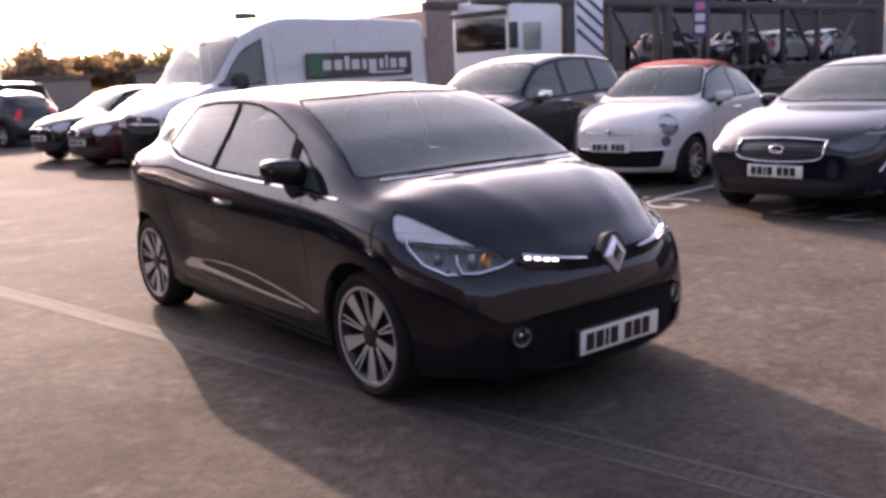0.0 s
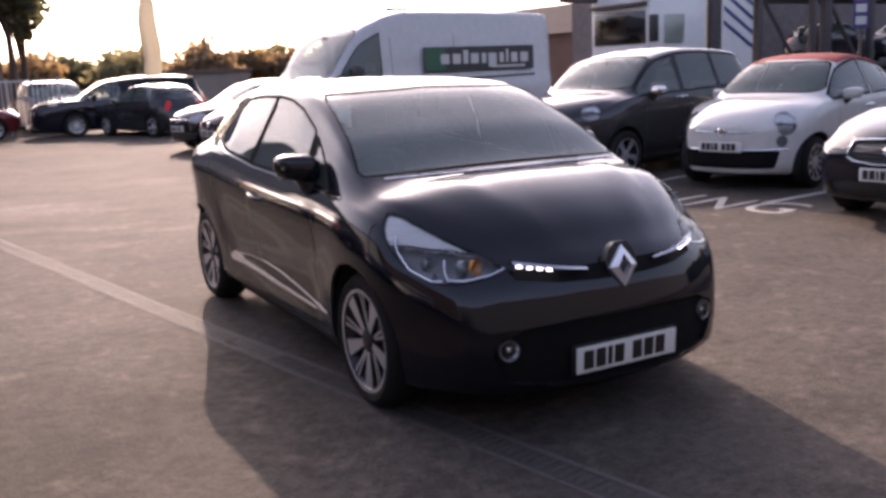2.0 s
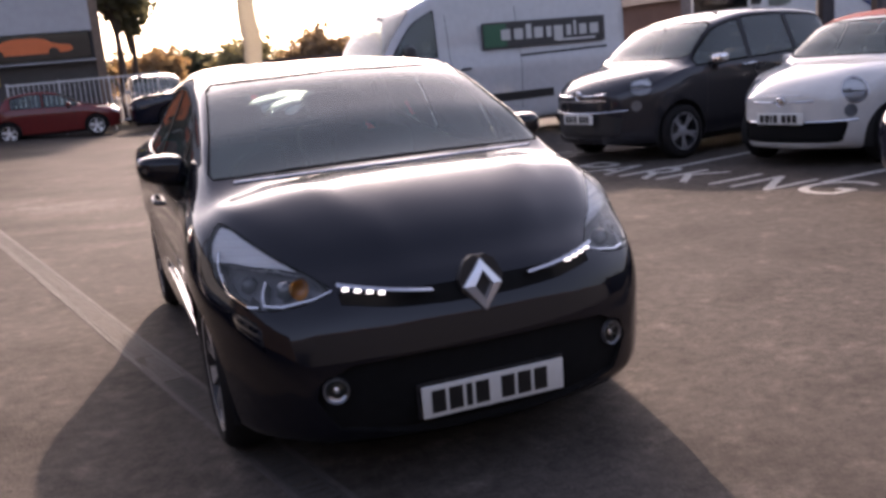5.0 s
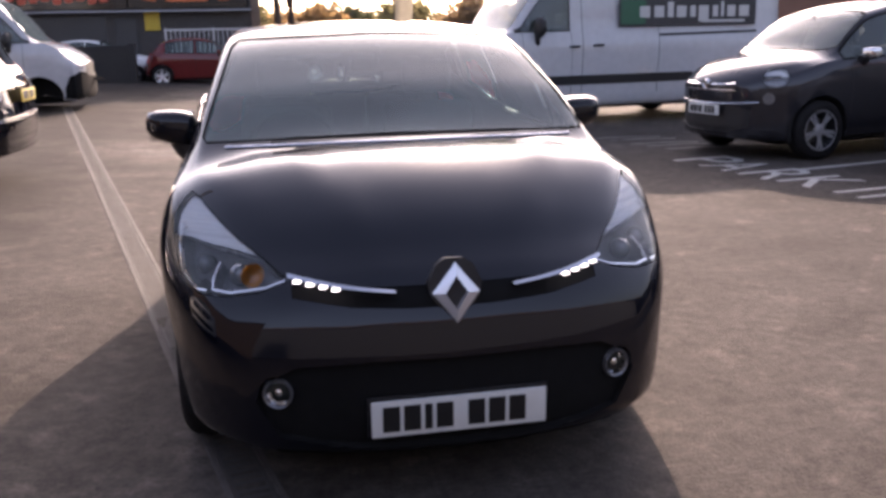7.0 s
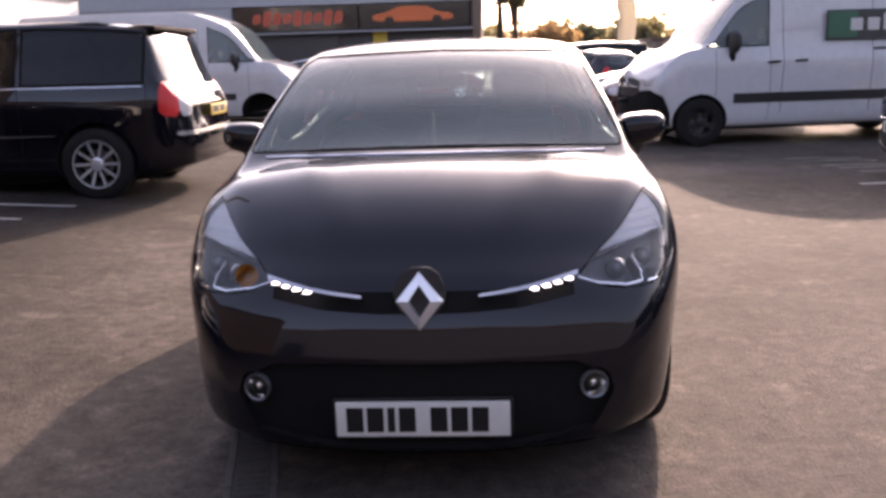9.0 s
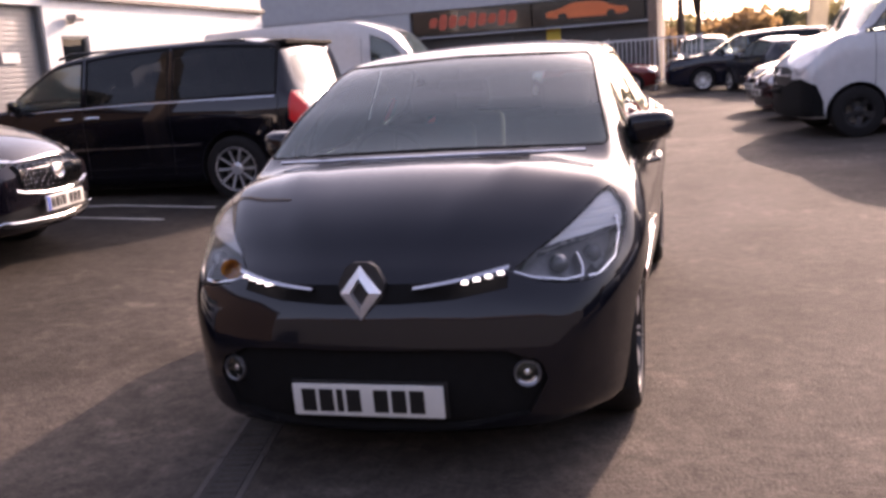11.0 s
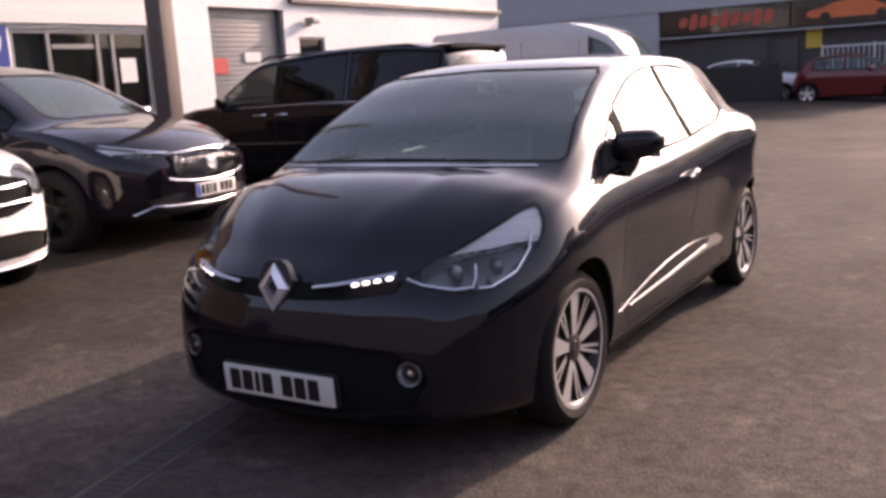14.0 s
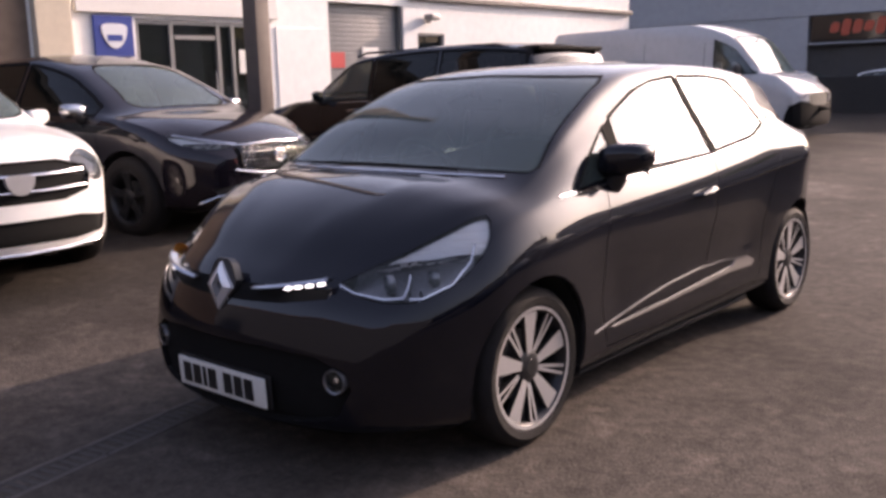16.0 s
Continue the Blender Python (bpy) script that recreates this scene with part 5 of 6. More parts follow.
qx = put(build_car("crossover_car", QX, "dark aubergine crossover with a chrome-edged mesh grille", .9), -5.70, .85, 98, .15)
plate_on(qx, QX, .445, blue=True)
oval_badge(qx, QX, .655, .075, .048, SATIN)
front_bar(qx, QX, [(-.60, .79), (-.37, .763), (0, .777), (.37, .763), (.60, .79)], .007, CHROME)
front_bar(qx, QX, [(-.48, .570), (-.40, .548), (-.2, .525), (0, .518), (.2, .525), (.40, .548), (.48, .570)], .011, CHROME)
for k in range(6):
    front_bar(qx, QX, [(.036 * n - .396, .738 - .034 * k + .009 * (-1) ** (n + k)) for n in range(23)], .0042, SATIN, off=-.012)
for k in range(-11, 12):
    front_bar(qx, QX, [(.036 * k + .010, .555), (.036 * k - .004, .645), (.036 * k + .010, .752)], .0075, GLOSS_BLACK, off=-.006)
front_bar(qx, QX, [(-.70, .30), (-.60, .365), (-.50, .35), (0, .33), (.50, .35), (.60, .365), (.70, .30)], .009, CHROME, "bumper_trim")
handles(qx, QX, [(-.02, .93), (.85, .97)], CHROME)

dac = put(build_car("white_hatchback", DACIA, "white hatchback with a black barred grille", .85), -4.98, -1.36, 90, .14)
for z in (.635, .735):
    front_bar(dac, DACIA, [(-.47, z + .01), (-.2, z), (0, z), (.2, z), (.47, z + .01)], .011, SATIN)
bm = bmesh.new()
slab(bm, smooth_poly([(-.095, .06), (.095, .06), (.09, 0), (.045, -.06), (0, -.07), (-.045, -.06), (-.09, 0)], 1), .03)
part("badge", bm, BADGE, dac, "chrome shield badge").matrix_local = Matrix.Translation((0, front_y(DACIA, 0, .685) - .025, .685))
front_bar(dac, DACIA, [(-.62, .275), (-.3, .245), (0, .24), (.3, .245), (.62, .275)], .014, SATIN, "bumper_trim")
handles(dac, DACIA, [(.02, .92), (.9, .95)], TRIM)

mpv = put(build_car("people_carrier", MPV, "black people carrier with dark rear glass and chrome strips", .9), -5.20, 4.9, -90, .12)
handles(mpv, MPV, [(-.32, .95), (.02, .95)], CHROME)
for s in (1, -1):
    bm = bmesh.new()
    tube(bm, [(s * .70, -.45, 1.597), (s * .70, -.30, 1.642), (s * .695, 1.7, 1.655), (s * .685, 1.95, 1.60)], .014, 8)
    part("roof_rail", bm, TRIM, mpv)
bm = bmesh.new()
box(bm, -.64, .64, 2.02, 2.23, 1.572, 1.622, .020, 3)
part("rear_spoiler", bm, SEAL, mpv)
number_plate(mpv, 2.60, .80, PLATE_YELLOW, back=True)

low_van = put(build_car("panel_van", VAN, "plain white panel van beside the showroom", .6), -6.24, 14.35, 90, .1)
LOWER = .925                                     # a lower roof than the hire van's
low_van.matrix_world = low_van.matrix_world @ Matrix.Scale(LOWER, 4, (0, 0, 1))
for c in low_van.children:
    if c.name.startswith("wheel") and "arch" not in c.name:
        at = c.matrix_local.translation.copy()
        c.matrix_local = Matrix.Translation((at.x, at.y, at.z / LOWER)) @ Matrix.Scale(1 / LOWER, 4, (0, 0, 1)) @ c.matrix_local.to_3x3().to_4x4()
put(build_car("small_hatchback", HATCH, "faded red small hatchback by the back wall", .5), -1.85, 25.8, 90, 0)
far_hatch = build_car("small_hatchback", recolour(HATCH, GREY_PAINT), "dark grey small hatchback at the far row", .5)
put(far_hatch, 3.2, 22.6, 200, 0)
put(build_car("estate_car", recolour(MPV, NAVY_PAINT), "dark people carrier in the far row", .5), 2.8, 25.0, -90, 0)
wine_hatch = build_car("small_hatchback", recolour(HATCH, paint("wine", (0.030, 0.008, 0.010), 0.2, 0.3)), "dark wine-red small hatchback parked beyond the hire van", .7)
put(wine_hatch, 3.95, 12.75, -78, 0)
plate_on(wine_hatch, HATCH, .50)
oval_badge(wine_hatch, HATCH, .66, .055, .045)
front_bar(wine_hatch, HATCH, [(-.40, .60), (0, .59), (.40, .60)], .012, TRIM)
dark_hatch = build_car("small_hatchback", recolour(HATCH, BLACK_PAINT), "black small hatchback in the row beyond the hire van", .7)
put(dark_hatch, 3.95, 15.3, -76, 0)
plate_on(dark_hatch, HATCH, .50)
oval_badge(dark_hatch, HATCH, .66, .055, .045)
front_bar(dark_hatch, HATCH, [(-.42, .68), (0, .69), (.42, .68)], .010, SATIN)

# ---------------------------------------------------------------- yard markings and drain
LINE_PAINT = mat("worn_white_paint", (0.38, 0.365, 0.335), 0.8, vary=0.45, scale=14, bump=0.4, bump_scale=90)
# the channel's concrete and iron tones carry the shade before the car
SHADED_EDGE = mat("shaded_channel_concrete", (0.072, 0.062, 0.055), 0.85, vary=0.3, scale=6, bump=0.5, bump_scale=70)
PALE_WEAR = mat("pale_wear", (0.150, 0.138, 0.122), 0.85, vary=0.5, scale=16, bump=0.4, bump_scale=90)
SHADED_IRON = mat("shaded_cast_iron", (0.046, 0.041, 0.037), 0.85, 0.0, vary=0.3, scale=20, bump=0.4, bump_scale=120)


def marking(pts, width, label, jag=0.006, paint_mat=None):
    """A worn painted line on the ground."""
    rnd = random.Random(len(pts) * 7 + int(abs(pts[0][0]) * 100))
    bm = bmesh.new()
    prev = None
    for i in range(len(pts) - 1):
        a, b = Vector(pts[i]), Vector(pts[i + 1])
        n = max(2, int((b - a).length / 0.12))
        d = (b - a).normalized()
        o = Vector((-d.y, d.x))
        for k in range(n + 1):
            p = a.lerp(b, k / n)
            w = width / 2 + rnd.uniform(-jag, jag)
            cur = [bm.verts.new((q.x, q.y, ground_z(q.x, q.y) + 0.005)) for q in (p + o * w, p - o * w)]
            if prev:
                bm.faces.new((prev[0], prev[1], cur[1], cur[0]))
            prev = cur
    bmesh.ops.recalc_face_normals(bm, faces=bm.faces[:])
    for f in bm.faces:
        if f.normal.z < 0:
            f.normal_flip()
    kind = "paint_fleck" if paint_mat else "painted_stroke" if "letter" in label else "bay_line"
    return tagged(new(kind, finish(bm, kind, paint_mat or LINE_PAINT)), label, "road marking", "yard markings", "structure")


marking([(4.75, 3.72), (7.4, 4.30)], .09, "worn white bay line between two parked cars")
marking([(4.95, 1.72), (7.6, 2.0)], .09, "worn white bay line between two parked cars")
marking([(-3.55, 3.45), (-5.2, 3.38), (-8.5, 3.3)], .08, "worn white bay line beside the people carrier")
marking([(-3.7, 2.75), (-4.8, 2.70), (-8.5, 2.65)], .06, "faint white bay line beside the crossover")

# painted word along the front of the bay, its letters 0.7 m high
for ch, xx, yy, w in (("P", 3.88, 4.80, .46), ("A", 3.95, 4.33, .46), ("R", 4.05, 3.72, .46), ("K", 4.16, 3.20, .46), ("I", 4.27, 2.50, .30), ("N", 4.30, 2.22, .46), ("G", 4.44, 1.66, .50)):
    cu = bpy.data.curves.new("letter", "FONT")
    cu.body, cu.size = ch, 1.0
    tmp = new("letter", cu)
    me = bpy.data.meshes.new_from_object(tmp.evaluated_get(bpy.context.evaluated_depsgraph_get()))
    bpy.data.objects.remove(tmp)
    xs, ys = [v.co.x for v in me.vertices], [v.co.y for v in me.vertices]
    x0, kx, y0, ky = min(xs), w * (.25 if ch == "I" else 1) / (max(xs) - min(xs)), min(ys), .70 / (max(ys) - min(ys))
    for v in me.vertices:
        v.co = ((v.co.x - x0) * kx, (v.co.y - y0) * ky, 0)
    me.materials.clear()
    me.materials.append(LINE_PAINT)
    ob = new("painted_letter", me)
    ob.matrix_world = pose(xx, yy, 0.006, 0, 0, -82)
    tagged(ob, "worn white painted letter on the asphalt", "road marking", "painted letters", "structure")
# a second word, too worn to read, and faint traces of a third
for yy in (.36, -.22, -.80, -1.36):
    marking([(4.86, yy - .10), (5.20, yy - .16), (5.50, yy - .22)], .07, "worn painted letter stroke on the asphalt", .014)
    marking([(4.86, yy - .10), (4.90, yy - .34), (5.05, yy - .44)], .06, "worn painted letter stroke on the asphalt", .014)
for k, yy in enumerate((7.05, 6.75, 6.30, 6.05, 5.70)):
    marking([(3.85 + .1 * k, yy), (4.30 + .12 * k, yy + .05), (4.75 + .08 * k, yy - .06)], .10, "faint painted letter stroke on the asphalt", .03, PALE_WEAR)

# the drain channel across the yard; its sunlit and shaded stretches have painted tones
DR0, DR1 = Vector((-0.10, -4.15)), Vector((-4.05, 14.5))
dd = (DR1 - DR0).normalized()
da = math.degrees(math.atan2(dd.y, dd.x))
drain = tagged(new("drain_channel"), "narrow drain channel with iron grates and concrete edges", "drain", kind="structure")
length = (DR1 - DR0).length
# paler copy, painting in the sun on the stretch beyond the car's shadow
SUNLIT_EDGE = mat("sunlit_channel_concrete", (0.098, 0.088, 0.078), 0.85, vary=0.35, scale=6, bump=0.5, bump_scale=70)
for s in (1, -1):
    n = 40
    for k in range(n):
        a, b = length * k / n + .004, length * (k + 1) / n - .004
        gz = ground_z(*(DR0 + dd * (a + b) / 2))
        bm = bmesh.new()
        box(bm, a, b, s * .062 + (-.026 if s < 0 else 0), s * .062 + (.026 if s > 0 else 0), gz - .05, gz + .001, .003, 1)
        for v in bm.verts:
            q = DR0 + dd * v.co.x + Vector((-dd.y, dd.x)) * v.co.y
            v.co.z += ground_z(q.x, q.y) - gz
        part("concrete_edge", bm, SHADED_EDGE if k < 9 else SUNLIT_EDGE, drain)
bm = bmesh.new()
box(bm, 0, .496, -.058, .058, -.03, -.012)
for k in range(11):
    box(bm, .012 + .044 * k, .036 + .044 * k, -.050, .050, -.013, .002)
box(bm, 0, .496, -.058, -.048, -.02, .003)
box(bm, 0, .496, .048, .058, -.02, .003)
grate = finish(bm, "grate", SHADED_IRON, False)
# brighter copy of the grate, with the sun put into its colour
sunlit_grate = grate.copy()
sunlit_grate.materials[0] = mat("sunlit_iron", (0.095, 0.086, 0.076), 0.8, 0.1, vary=0.3, scale=20, bump=0.4, bump_scale=120)
for k in range(int(length / .5)):
    mid = DR0 + dd * (k * .5 + .25)
    on_slope = 0.055 if mid.x < -1 and ground_z(*mid) < 0.2 else 0.0
    tilt = Matrix.Rotation(math.atan(on_slope * dd.x), 4, "Y") @ Matrix.Rotation(math.atan(on_slope * dd.y), 4, "X")
    share("grate", grate if k < 8 else sunlit_grate, drain, Matrix.Translation((k * .5 + .25, 0, ground_z(*mid) - .003)) @ tilt @ Matrix.Translation((-.25, 0, 0)))
drain.matrix_world = pose(DR0.x, DR0.y, 0.003, 0, 0, da)


# ---------------------------------------------------------------- showroom on the left
def solid(name, boxes, material, label="", category="", kind="structure", smooth=False, group=""):
    bm = bmesh.new()
    for b in boxes:
        box(bm, *b[:6], *(b[6:] or (0.0,)))
    return tagged(new(name, finish(bm, name, material, smooth)), label, category, group, kind)


WALL_WHITE = mat("white_render", (0.84, 0.83, 0.80), 0.8, vary=0.08, scale=2.0, bump=0.3, bump_scale=40)
FRAME_GREY = mat("grey_aluminium", (0.20, 0.20, 0.20), 0.4, 0.6, vary=0.1)
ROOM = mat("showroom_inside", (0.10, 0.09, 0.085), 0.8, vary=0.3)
SHUTTER = mat("galvanised_shutter", (0.22, 0.22, 0.22), 0.55, 0.3, vary=0.12)
STEEL = mat("painted_steel", (0.09, 0.08, 0.075), 0.5, 0.2, vary=0.2)
CREAM = mat("cream_cladding", (0.52, 0.46, 0.36), 0.7, vary=0.1, scale=3)
WX = -9.8
# wall pieces round the openings: window strip y 3.66..6.1, shutter y 7.5..9.45, small window y 9.85..10.65
solid("wall_showroom", [(WX - .3, WX, -9, 2.06, 0, 4.3)], mat("brown_cladding", (.15, .105, .075), .7, vary=.25, scale=2), "brown clad end of the showroom front", "wall")
for _b in ([(WX - .3, WX, 2.06, 2.72, 0, 4.3), (WX - .3, WX, 2.72, 3.66, 0, 4.3), (WX - .3, WX, 3.66, 6.12, 2.44, 4.3), (WX - .3, WX, 6.12, 7.5, 0, 4.3), (WX - .3, WX, 7.5, 9.45, 2.86, 4.3),
                        (WX - .3, WX, 9.45, 9.85, 0, 4.3), (WX - .3, WX, 9.85, 10.65, 2.36, 4.3), (WX - .3, WX, 9.85, 10.65, 0, 1.3), (WX - .3, WX, 10.65, 18.1, 0, 4.3)]):
    solid("wall_showroom", [_b], WALL_WHITE, "white rendered wall of the showroom", "wall")
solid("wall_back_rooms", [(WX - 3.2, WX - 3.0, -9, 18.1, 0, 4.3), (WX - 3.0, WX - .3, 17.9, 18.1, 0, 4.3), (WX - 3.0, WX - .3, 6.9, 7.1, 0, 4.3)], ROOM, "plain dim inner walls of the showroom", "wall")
solid("roof_showroom", [(WX - 3.2, WX + .12, -9, 18.2, 4.3, 4.5)], mat("roof_felt", (.12, .12, .12), .8, vary=.2), "flat felt roof of the showroom", "roof")
solid("gutter", [(WX + .0, WX + .11, 9.6, 18.1, 2.98, 3.09, .02)], STEEL, "dark gutter along the showroom wall", "gutter")
solid("pilaster", [(WX, WX + .14, 2.10, 2.62, 0, 4.28, .02)], CREAM, "cream clad pier on the showroom front", "pier")
solid("wall_panel_joint", [(WX, WX + .02, 6.28, 7.40, .25, 2.38, .008)], WALL_WHITE, "white flat panel on the showroom wall", "panel")
solid("fascia", [(WX, WX + .08, 2.72, 6.3, 2.50, 2.70, .01), (WX, WX + .05, 3.2, 6.3, 2.70, 3.9, .01)], mat("fascia_white", (.66, .65, .62), .5, vary=.06), "white fascia over the showroom window", "fascia")
# shop window with a door
win = tagged(new("window_1"), "grey aluminium shop front with a glazed door", "window", kind="structure")
bm = bmesh.new()
for y in (3.69, 4.28, 5.14, 5.42, 6.09):
    box(bm, WX - .10, WX - .02, y - .035, y + .035, .2, 2.44, .006, 1)
for z, y0, y1 in ((2.40, 3.66, 6.12), (.28, 3.66, 6.12), (2.18, 4.31, 5.11), (1.0, 5.45, 6.06)):
    box(bm, WX - .095, WX - .025, y0 + .03, y1 - .03, z - .035, z + .035, .005, 1)
part("window_frame", bm, FRAME_GREY, win)
for y0, y1 in ((3.72, 4.25), (4.31, 5.11), (5.17, 5.39), (5.45, 6.06)):
    bm = bmesh.new()
    box(bm, WX - .065, WX - .057, y0, y1, .3, 2.37)
    pn = part("pane", bm, SHOP_GLASS, win, smooth=False)
bm = bmesh.new()
tube(bm, [(WX + .03, 5.03, .95), (WX + .03, 5.03, 1.65)], .014, 8)
part("door_handle", bm, SATIN, win)
PAPER = mat("white_paper", (.75, .74, .70), .7, vary=.05)
for k, (y0, y1, z0, z1) in enumerate(((5.55, 5.86, 1.62, 2.0), (4.45, 4.75, 1.15, 1.45), (3.85, 4.1, 1.3, 1.55))):
    solid("notice", [(WX - .056, WX - .050, y0, y1, z0, z1)], PAPER, "white paper notice behind the shop glass", "notice", "", group="notices")
solid("counter", [(WX - 2.4, WX - 1.4, 3.9, 5.6, .2, 1.15, .03)], mat("counter_grey", (.22, .2, .19), .5, vary=.1), "grey counter inside the showroom", "counter", "")
# roller shutter
sh = tagged(new("door_1"), "closed grey roller shutter in the showroom wall", "shutter", kind="structure")
bm = bmesh.new()
box(bm, -.02, .02, 0, 1.93, 0, .0845, .004, 2)
slat = finish(bm, "slat", SHUTTER)
for k in range(31):
    share("slat", slat, sh, Matrix.Translation((WX - .16, 7.51, .2 + .0855 * k)))
bm = bmesh.new()
box(bm, WX - .2, WX - .05, 7.5, 7.56, .2, 2.86)
box(bm, WX - .2, WX - .05, 9.39, 9.45, .2, 2.86)
part("guide_rail", bm, FRAME_GREY, sh)
solid("warning_sign", [(WX - .135, WX - .12, 7.62, 7.98, 1.70, 1.98, .004)], mat("sign_red", (.50, .03, .03), .5, vary=.08), "red warning sign fixed on the shutter", "sign", "")
solid("notice_board", [(WX - .13, WX - .11, 8.42, 8.85, 1.90, 2.08, .004)], PAPER, "small white notice on the shutter", "notice", "")
w2 = tagged(new("window_2"), "small dark window in the showroom wall", "window", kind="structure")
bm = bmesh.new()
for b in ((9.85, 9.90, 1.3, 2.36), (10.60, 10.65, 1.3, 2.36), (9.90, 10.60, 1.3, 1.35), (9.90, 10.60, 2.31, 2.36)):
    box(bm, WX - .14, WX - .04, *b)
part("window_frame", bm, FRAME_GREY, w2)
bm = bmesh.new()
box(bm, WX - .10, WX - .09, 9.9, 10.6, 1.35, 2.31)
part("pane", bm, DARK_GLASS, w2)
# flood lamp and camera
fl = tagged(new("wall_lamp"), "small grey flood lamp on a wall bracket", "lamp")
bm = bmesh.new()
box(bm, WX + .05, WX + .25, 10.0, 10.25, 2.60, 2.72, .02, 2)
part("lamp_head", bm, FRAME_GREY, fl)
bm = bmesh.new()
tube(bm, [(WX - .01, 10.12, 2.58), (WX + .10, 10.12, 2.58), (WX + .14, 10.12, 2.64)], .02, 8)
part("bracket", bm, STEEL, fl)
# blue sign with a pale shield
sg = tagged(new("wall_sign"), "square blue sign with a pale shield shape", "sign")
bm = bmesh.new()
box(bm, WX + .0, WX + .05, 2.98, 3.60, 1.88, 2.47, .008, 1)
part("sign_board", bm, mat("sign_blue", (.02, .045, .24), .35, vary=.08), sg)
bm = bmesh.new()
outer = smooth_poly([(-.21, .16), (.21, .16), (.19, -.02), (.10, -.16), (0, -.20), (-.10, -.16), (-.19, -.02)], 2)
slab(bm, outer, .012, pose(WX + .064, 3.29, 2.19, 0, 0, 90))
part("shield", bm, mat("sign_silver", (.62, .64, .68), .35, .3, vary=.05), sg)
bm = bmesh.new()
box(bm, WX + .062, WX + .068, 3.17, 3.41, 2.10, 2.19)
part("shield_bar", bm, MATS["sign_blue"], sg)
# free-standing column
post = tagged(new("column"), "dark painted steel column with a base plate", "column")
bm = bmesh.new()
box(bm, -.10, .10, -.10, .10, 0, 6.2, .012, 2)
part("shaft", bm, mat("column_brown", (.12, .098, .084), .65, .0, vary=.2, scale=3), post)
bm = bmesh.new()
box(bm, -.22, .22, -.22, .22, 0, .03, .006, 1)
part("base_plate", bm, STEEL, post)
post.matrix_world = pose(-5.4, 2.46, ground_z(-5.4, 2.4), 0, 0, 6)

# ---------------------------------------------------------------- far unit with orange boards
DARK_CLAD = mat("dark_cladding", (.045, .040, .038), .6, vary=.25, scale=2)
GREY_CLAD = mat("grey_cladding", (.34, .34, .35), .55, .1, vary=.1, scale=1.5)
ORANGE = mat("orange_board", (.60, .13, .03), .5, vary=.15)
ORANGE_RED = mat("orange_red_board", (.45, .07, .03), .5, vary=.2)
solid("wall_unit", [(-9.0, -.4, 29, 29.4, 0, 3.3)], DARK_CLAD, "dark shop front of an industrial unit", "wall")
for _b in ([(-24, -.4, 28.85, 29.5, 3.3, 7.0), (-24, -9.0, 28.9, 29.4, 0, 3.3), (-24, -.1, 38, 38.3, 0, 7.0)]):
    solid("wall_unit_upper", [_b], GREY_CLAD, "pale grey clad upper wall of the unit", "wall")
solid("wall_unit_end", [(-.4, -.1, 28.85, 38, 0, 7.0)], mat("brown_cladding", (.085, .066, .056), .7, vary=.25, scale=2), "brown clad end wall of the unit", "wall")
solid("canopy", [(-9.0, -.4, 28.45, 28.9, 2.31, 2.36, .01)], GREY_CLAD, "thin pale canopy along the unit", "canopy")
for x0, x1, k in ((-8.3, -5.0, 0), (-3.9, -1.1, 1)):
    b = tagged(new("shop_sign"), "long black sign board with orange shapes", "sign", "unit signs")
    bm = bmesh.new()
    box(bm, x0 - .6, x1 + .6, 28.88, 28.99, 2.42, 3.28, .02, 1)
    part("sign_board", bm, GLOSS_BLACK, b)
    if k == 0:
        for i in range(9):
            bm = bmesh.new()
            step, h = (x1 - x0) / 9, .17 + .05 * ((i * 5) % 3)
            slab(bm, smooth_poly([(step * i + .02, -h), (step * (i + 1) - .05, -h), (step * (i + 1) + .03, h * .9), (step * i + .12, h)], 1), .04, Matrix.Translation((x0, 28.845, 2.86)))
            part("letter_bar", bm, ORANGE_RED, b)
    else:
        bm = bmesh.new()
        slab(bm, smooth_poly([(0, -.22), (2.8, -.22), (2.85, .02), (2.3, .08), (1.9, .30), (.9, .30), (.45, .10), (-.05, .02)], 2), .04, Matrix.Translation((x0, 28.845, 2.86)))
        part("car_shape", bm, ORANGE, b)
        for cx in (.55, 2.25):
            bm = bmesh.new()
            slab(bm, circle_poly(cx, -.20, .17, 16), .02, Matrix.Translation((x0, 28.828, 2.86)))
            part("wheel_shape", bm, GLOSS_BLACK, b)
solid("unit_door", [(-7.9, -5.2, 28.93, 28.99, 0, 2.2, .01), (-4.9, -4.2, 28.93, 28.99, 0, 2.1, .01)], mat("door_charcoal", (.03, .03, .032), .4, vary=.2), "closed charcoal doors of the unit", "door")
solid("notice_board", [(-3.95, -3.45, 28.90, 28.96, 1.7, 2.35, .01)], mat("sign_yellow", (.55, .38, .03), .5, vary=.1), "yellow notice board on the unit", "notice", "")
solid("low_wall", [(-9.6, -4.0, 24.6, 24.85, 0, 1.25, .02), (-4.05, -3.85, 24.55, 24.9, 0, 1.3, .02)], mat("black_boarding", (.022, .020, .019), .75, vary=.3), "low black boarded wall before the unit", "wall")
# white railings
rail = tagged(new("railing"), "white metal railing along the back of the yard", "railing")
WHITE_METAL = mat("white_metal", (.50, .49, .48), .5, vary=.08)
bm = bmesh.new()
box(bm, 0, 4.6, -.02, .02, 1.66, 1.72)
part("top_rail", bm, WHITE_METAL, rail)
bm = bmesh.new()
box(bm, 0, 4.6, -.015, .015, .28, .33)
part("bottom_rail", bm, WHITE_METAL, rail)
bm = bmesh.new()
box(bm, -.014, .014, -.012, .012, .3, 1.68)
